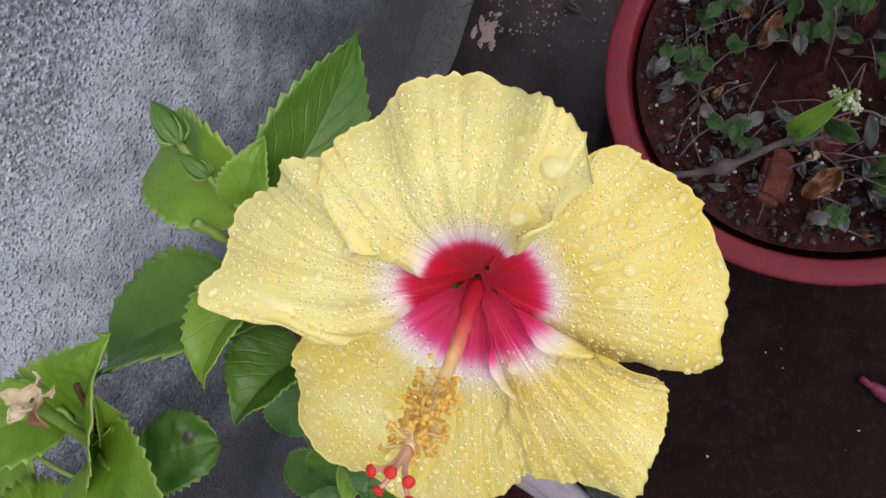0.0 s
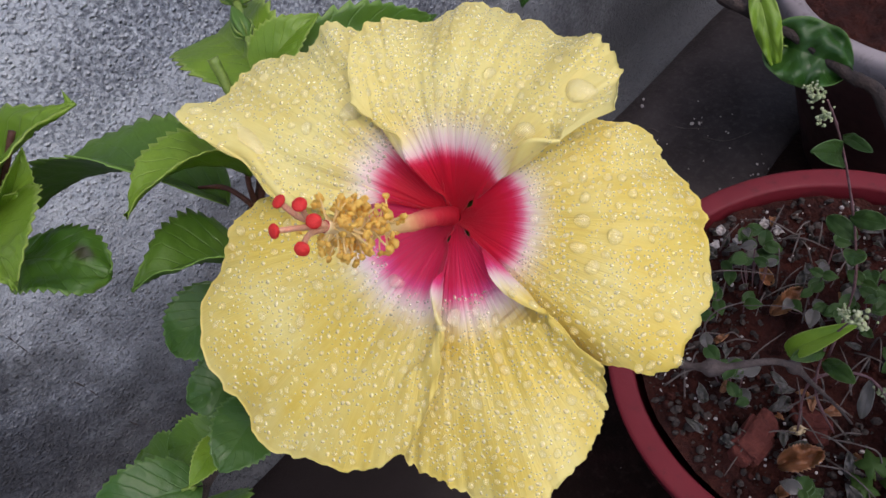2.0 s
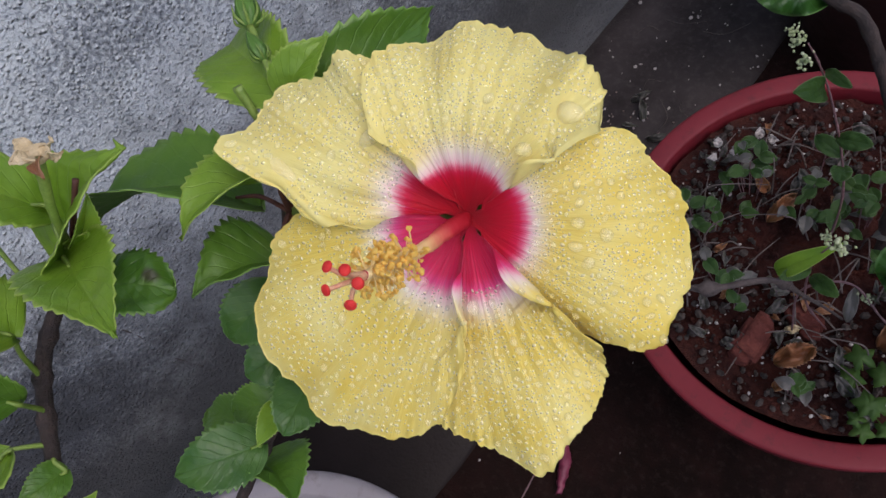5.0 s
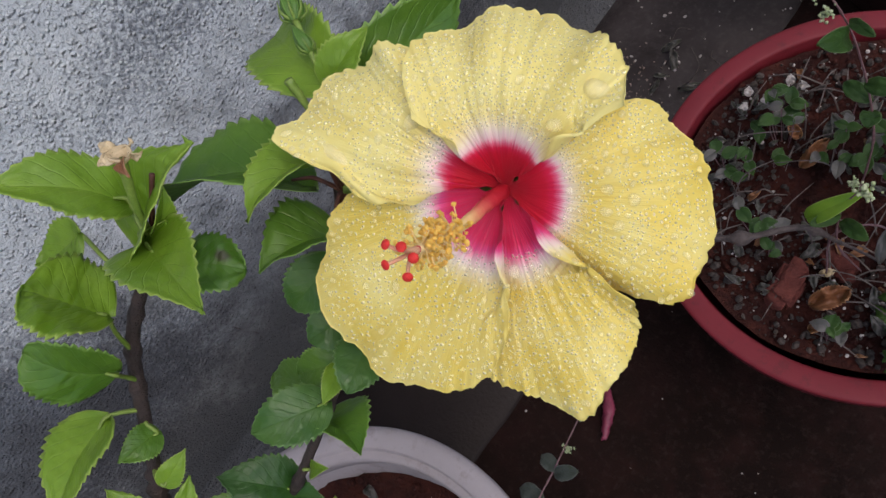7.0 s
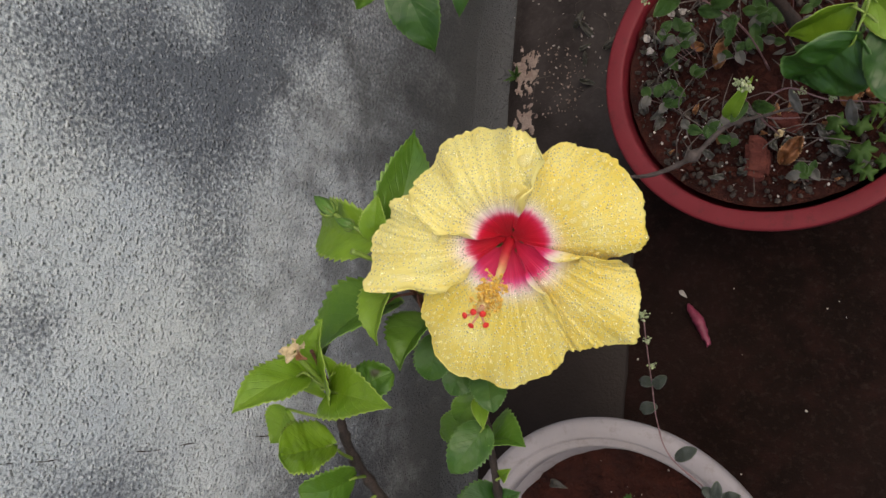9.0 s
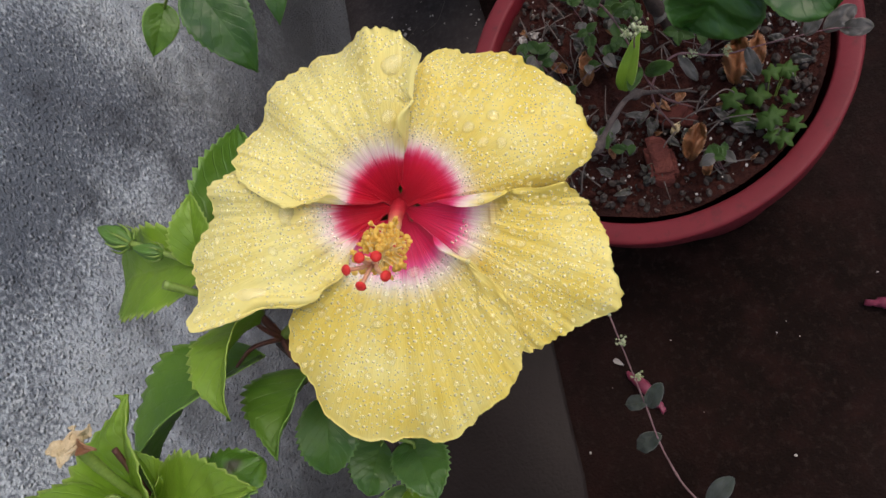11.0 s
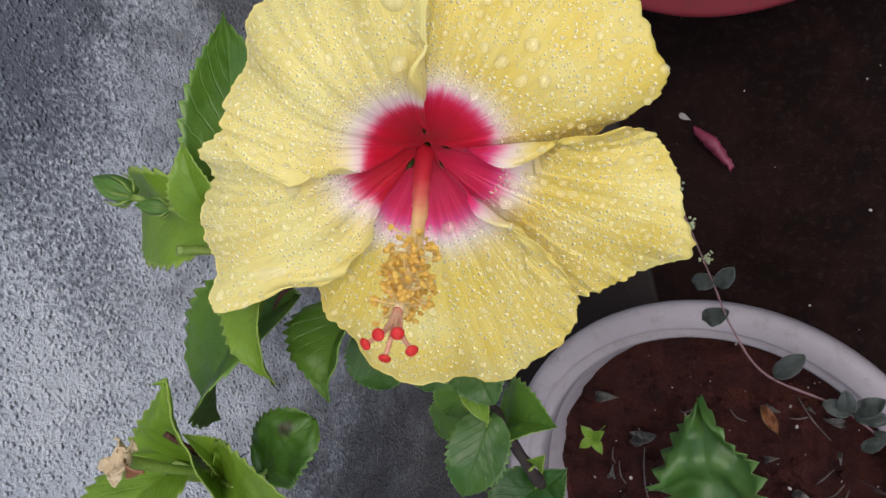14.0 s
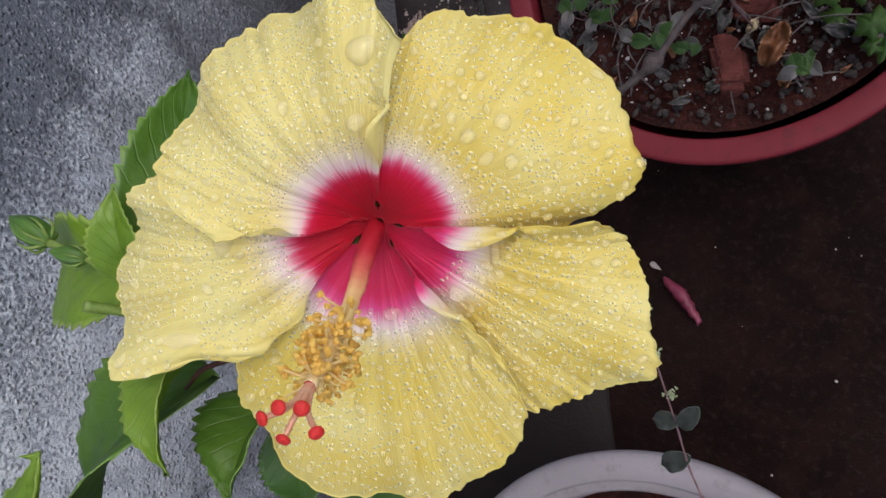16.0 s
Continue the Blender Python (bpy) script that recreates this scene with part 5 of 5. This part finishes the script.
# dry twigs and limp grey leaves strewn over the red pot's soil
for i in range(80):
    a, r = rng.random() * 6.28, 0.11 * math.sqrt(rng.random())
    x, y = RED[0] + r * math.cos(a), RED[1] + r * math.sin(a)
    b = rng.random() * 6.28
    size = 0.012 + 0.03 * rng.random()
    x2, y2 = x + size * math.cos(b), y + size * math.sin(b)
    if math.hypot(x2 - RED[0], y2 - RED[1]) > 0.112:
        continue
    bm = bmesh.new()
    tube(bm, [(x, y, 0.226), ((x + x2) / 2, (y + y2) / 2, 0.232 + 0.006 * rng.random()), (x2, y2, 0.228 + 0.008 * rng.random())], [0.0006, 0.0005, 0.0003], 6, 4, rough=0.2)
    tagged(mesh_object("dry_twig", bm, "dry_twig"), "thin dry grey twig lying on the soil", "twig", "twigs on the soil")
for i in range(26):
    a, r = rng.random() * 6.28, 0.095 * math.sqrt(rng.random())
    x, y = RED[0] + r * math.cos(a), RED[1] + r * math.sin(a)
    b, size = rng.random() * 6.28, 0.02 + 0.03 * rng.random()
    x2, y2 = x + size * math.cos(b), y + size * math.sin(b)
    if math.hypot(x2 - RED[0], y2 - RED[1]) > 0.118:
        continue
    top = 0.240 + 0.025 * rng.random()
    bm = bmesh.new()
    tube(bm, [(x, y, 0.218), (x + 0.2 * (x2 - x), y + 0.2 * (y2 - y), top - 0.006), ((x + x2) / 2, (y + y2) / 2, top), (x2, y2, top - 0.012 * rng.random())], [0.0006, 0.0005, 0.0004, 0.0003], 6, 5, rough=0.2)
    tagged(mesh_object("dry_stalk", bm, "dry_twig"), "wiry dry weed stalk arching over the soil", "stalk", "dry stalks in the red pot")
for i in range(125):
    a, r = rng.random() * 6.28, 0.112 * math.sqrt(rng.random())
    x, y = RED[0] + r * math.cos(a), RED[1] + r * math.sin(a)
    b = rng.random() * 6.28
    size = 0.005 + 0.009 * rng.random() ** 1.5
    if math.hypot(x + size * math.cos(b) - RED[0], y + size * math.sin(b) - RED[1]) > 0.114:
        continue
    bm = bmesh.new()
    leaf_sheet(bm, (x, y, 0.228), (x + size * math.cos(b), y + size * math.sin(b), 0.230 + 0.006 * rng.random()), size * (0.4 + 0.3 * rng.random()), fold=0.4, bend=0.3, teeth=0, seed=i, wave=0.5, point=0.6)
    tagged(mesh_object("withered_leaf", bm, "grey_leaf" if rng.random() < 0.88 else "brown_leaf"), "small withered leaf lying on the soil", "leaf", "withered leaves on the soil")


for i in range(46):
    a, r = rng.random() * 6.28, 0.112 * math.sqrt(rng.random())
    x, y = WHITE[0] + r * math.cos(a), WHITE[1] + r * math.sin(a)
    b, size = rng.random() * 6.28, 0.008 + 0.022 * rng.random()
    x2, y2 = x + size * math.cos(b), y + size * math.sin(b)
    if math.hypot(x2 - WHITE[0], y2 - WHITE[1]) > 0.110:
        continue
    bm = bmesh.new()
    if i % 2:
        tube(bm, [(x, y, 0.208), ((x + x2) / 2, (y + y2) / 2, 0.212 + 0.004 * rng.random()), (x2, y2, 0.210 + 0.006 * rng.random())], [0.0005, 0.0005, 0.0003], 6, 4, rough=0.2)
        tagged(mesh_object("dry_twig", bm, "dry_twig"), "thin dry twig lying on the damp soil", "twig", "twigs on the soil")
    else:
        leaf_sheet(bm, (x, y, 0.210), (x + size * 0.6 * math.cos(b), y + size * 0.6 * math.sin(b), 0.212 + 0.005 * rng.random()), size * 0.28, fold=0.4, bend=0.3, teeth=0, seed=i + 300, wave=0.3)
        tagged(mesh_object("withered_leaf", bm, "grey_leaf"), "small withered leaf lying on the damp soil", "leaf", "withered leaves on the soil")


def scatter(name, centre, radius, z, count, low, high, material, label, seed, inner=0.0):
    """Loose grains and chips, too many to count."""
    local = random.Random(seed)
    bm = bmesh.new()
    for i in range(count):
        a, r = local.random() * 6.28, radius * math.sqrt(inner ** 2 + (1 - inner ** 2) * local.random())
        size = low + (high - low) * local.random() ** 2.5
        m = Matrix.Translation((centre[0] + r * math.cos(a), centre[1] + r * math.sin(a), z + size * 0.3 + 0.004 * local.random() * (1 if z > 0.1 else 0))) @ Euler((local.random() * 6, local.random() * 6, local.random() * 6)).to_matrix().to_4x4() @ Matrix.Diagonal((size, size * (0.5 + 0.5 * local.random()), size * (0.35 + 0.5 * local.random()), 1))
        bmesh.ops.create_icosphere(bm, subdivisions=1, radius=1.0, matrix=m)
    return tagged(mesh_object(name, bm, material, smooth=False), label, name, kind="stuff")


scatter("gravel", RED, 0.116, 0.222, 1900, 0.0008, 0.0042, "gravel", "dark gravel and clods on the red pot's soil", 31, 0.4)
scatter("crumbs", RED, 0.114, 0.223, 500, 0.0008, 0.0035, "soil", "crumbs of red soil in the red pot", 32)
scatter("chips", RED, 0.113, 0.226, 260, 0.0006, 0.0020, "pale", "pale chips and husks on the red pot's soil", 33, 0.5)
scatter("crumbs", WHITE, 0.114, 0.204, 500, 0.0008, 0.004, "soil", "crumbs of damp red soil in the white pot", 34)
scatter("chips", WHITE, 0.112, 0.208, 70, 0.0005, 0.0020, "pale", "pale chips and husks on the white pot's soil", 35)

# ---- on the floor ----
def withered_bloom(a, b, radius):
    a, b = Vector(a), Vector(b)
    bm = bmesh.new()
    m = (a + b) / 2 + Vector((0.002, 0.002, 0.002))
    tube(bm, [a, a.lerp(m, 0.5), m, m.lerp(b, 0.5), b], [radius * 0.35, radius, radius * 1.1, radius * 0.9, radius * 0.5], 12, 8, rough=0.0)
    for v in bm.verts:
        v.co += Vector((noise.noise(v.co * 260), noise.noise(v.co * 260 + Vector((9, 0, 0))), 0)) * radius * 0.45
    return tagged(mesh_object("withered_flower", bm, "pink"), "closed withered magenta flower fallen on the wet floor", "flower", "fallen flowers")


withered_bloom((0.267, 0.020, 0.0352), (0.291, -0.022, 0.0352), 0.0048)
withered_bloom((0.470, 0.031, 0.0352), (0.520, 0.012, 0.0352), 0.0048)
bm = bmesh.new()
leaf_sheet(bm, (0.257, 0.034, 0.032), (0.265, 0.027, 0.033), 0.005, teeth=0, seed=90)
tagged(mesh_object("petal_scrap", bm, "pale"), "pale dry petal scrap on the wet floor", "petal")
scatter("grit", (0.55, 0.05), 0.55, FLOOR, 200, 0.0005, 0.0018, "pale", "scattered pale grit on the wet floor", 36)
scatter("grit", (0.12, 0.30), 0.08, FLOOR + 0.006, 60, 0.0006, 0.0022, "mortar", "loose cement grit at the foot of the wall", 37)

for k, (x, y) in enumerate(((0.306, 0.252), (0.300, 0.250), (0.284, 0.223), (0.290, 0.232), (0.281, 0.230))):
    bm = bmesh.new()
    leaf_sheet(bm, (x, y, 0.246), (x + 0.006 * math.cos(k * 2.1), y + 0.006 * math.sin(k * 2.1), 0.249), 0.006, teeth=0, seed=100 + k, shape=0.6, wave=0.5)
    tagged(mesh_object("petal_scrap", bm, "pale"), "small white petal scrap caught in the weeds", "petal", "white petal scraps")

# cement smeared along the foot of the wall, and the crack that runs up the plaster
bm = bmesh.new()
grid = {}
for i in range(90):
    for j in range(44):
        x, y = 0.020 + 0.0016 * j, 0.205 + 0.0017 * i
        blob = max(1 - ((x - 0.052) / 0.021) ** 2 - ((y - 0.302) / 0.042) ** 2, 1 - ((x - 0.054) / 0.018) ** 2 - ((y - 0.238) / 0.030) ** 2)
        lumps = noise.noise(Vector((x * 150, y * 110, 2))) * 0.7 + noise.noise(Vector((x * 420, y * 420, 5))) * 0.45
        rise = blob + lumps - 0.15
        if rise > -0.12:
            grid[i, j] = bm.verts.new((x, y, FLOOR + 0.0035 + 0.0045 * max(-0.4, min(rise, 1.0)) + (0.010 * max(0.0, 0.045 - x) / 0.025)))
for i, j in list(grid):
    corners = [grid.get(k) for k in ((i, j), (i, j + 1), (i + 1, j + 1), (i + 1, j))]
    if all(corners):
        bm.faces.new(corners)
tagged(mesh_object("cement_smear", bm, "mortar"), "pinkish crumbling cement smear at the foot of the wall", "cement", kind="structure")
sprig = thing("sprout", (0.034, 0.296, FLOOR + 0.012), "small green weed sprouting at the foot of the wall", "weed")
for k in range(5):
    leaf(sprig, (0.036, 0.296, FLOOR + 0.010), (0.036 + 0.012 * math.cos(1.1 * k), 0.296 + 0.012 * math.sin(1.3 * k), FLOOR + 0.020), 0.005, "weed", teeth=0)
for k, (x, y, size, turn) in enumerate(((0.109, 0.350, 0.022, 1.0), (0.135, 0.335, 0.026, 2.2), (0.150, 0.318, 0.024, 0.6), (0.128, 0.300, 0.018, 1.6), (0.142, 0.276, 0.020, 2.8), (0.118, 0.322, 0.016, 0.2))):
    dead_leaf((x, y, FLOOR + 0.006), (x + size * math.cos(turn), y + size * math.sin(turn), FLOOR + 0.009), size * 0.3, "grey_leaf", "dry greyish leaf lying on the strip beside the red pot", 70 + k)
litter = random.Random(77)
for k in range(9):
    x, y, turn, size = 0.075 + 0.10 * litter.random(), 0.24 + 0.26 * litter.random(), litter.random() * 6.28, 0.02 + 0.03 * litter.random()
    bm = bmesh.new()
    tube(bm, [(x, y, FLOOR + 0.007), (x + 0.5 * size * math.cos(turn), y + 0.5 * size * math.sin(turn), FLOOR + 0.010 + 0.006 * litter.random()), (x + size * math.cos(turn + 0.5), y + size * math.sin(turn + 0.5), FLOOR + 0.008)], [0.0006, 0.0005, 0.0003], 6, 4, rough=0.2)
    tagged(mesh_object("dry_twig", bm, "grey_bark"), "thin dry grey twig lying beside the red pot", "twig", "twigs on the strip")
scatter("flecks", (0.11, 0.40), 0.11, FLOOR + 0.006, 70, 0.0008, 0.0028, "pale", "pale flecks of dry plant matter on the strip", 39)
scatter("grit", (0.085, 0.285), 0.045, FLOOR + 0.005, 150, 0.0006, 0.0024, "mortar", "crumbs of cement round the smear", 38)
bm = bmesh.new()
for start, count in ((0.15, 4), (0.235, 3), (0.30, 6), (0.43, 5), (0.54, 5)):
    tube(bm, [(-0.0004, -0.137 + 0.007 * noise.noise(Vector((z * 22, 0, 0))), z) for z in [start + 0.018 * i for i in range(count)]], [0.0001, 0.0006, 0.0003, 0.0008, 0.0001], 6, 5, rough=0.6)
tagged(mesh_object("crack", bm, "gravel"), "dark crack running up the plaster", "crack", kind="structure")
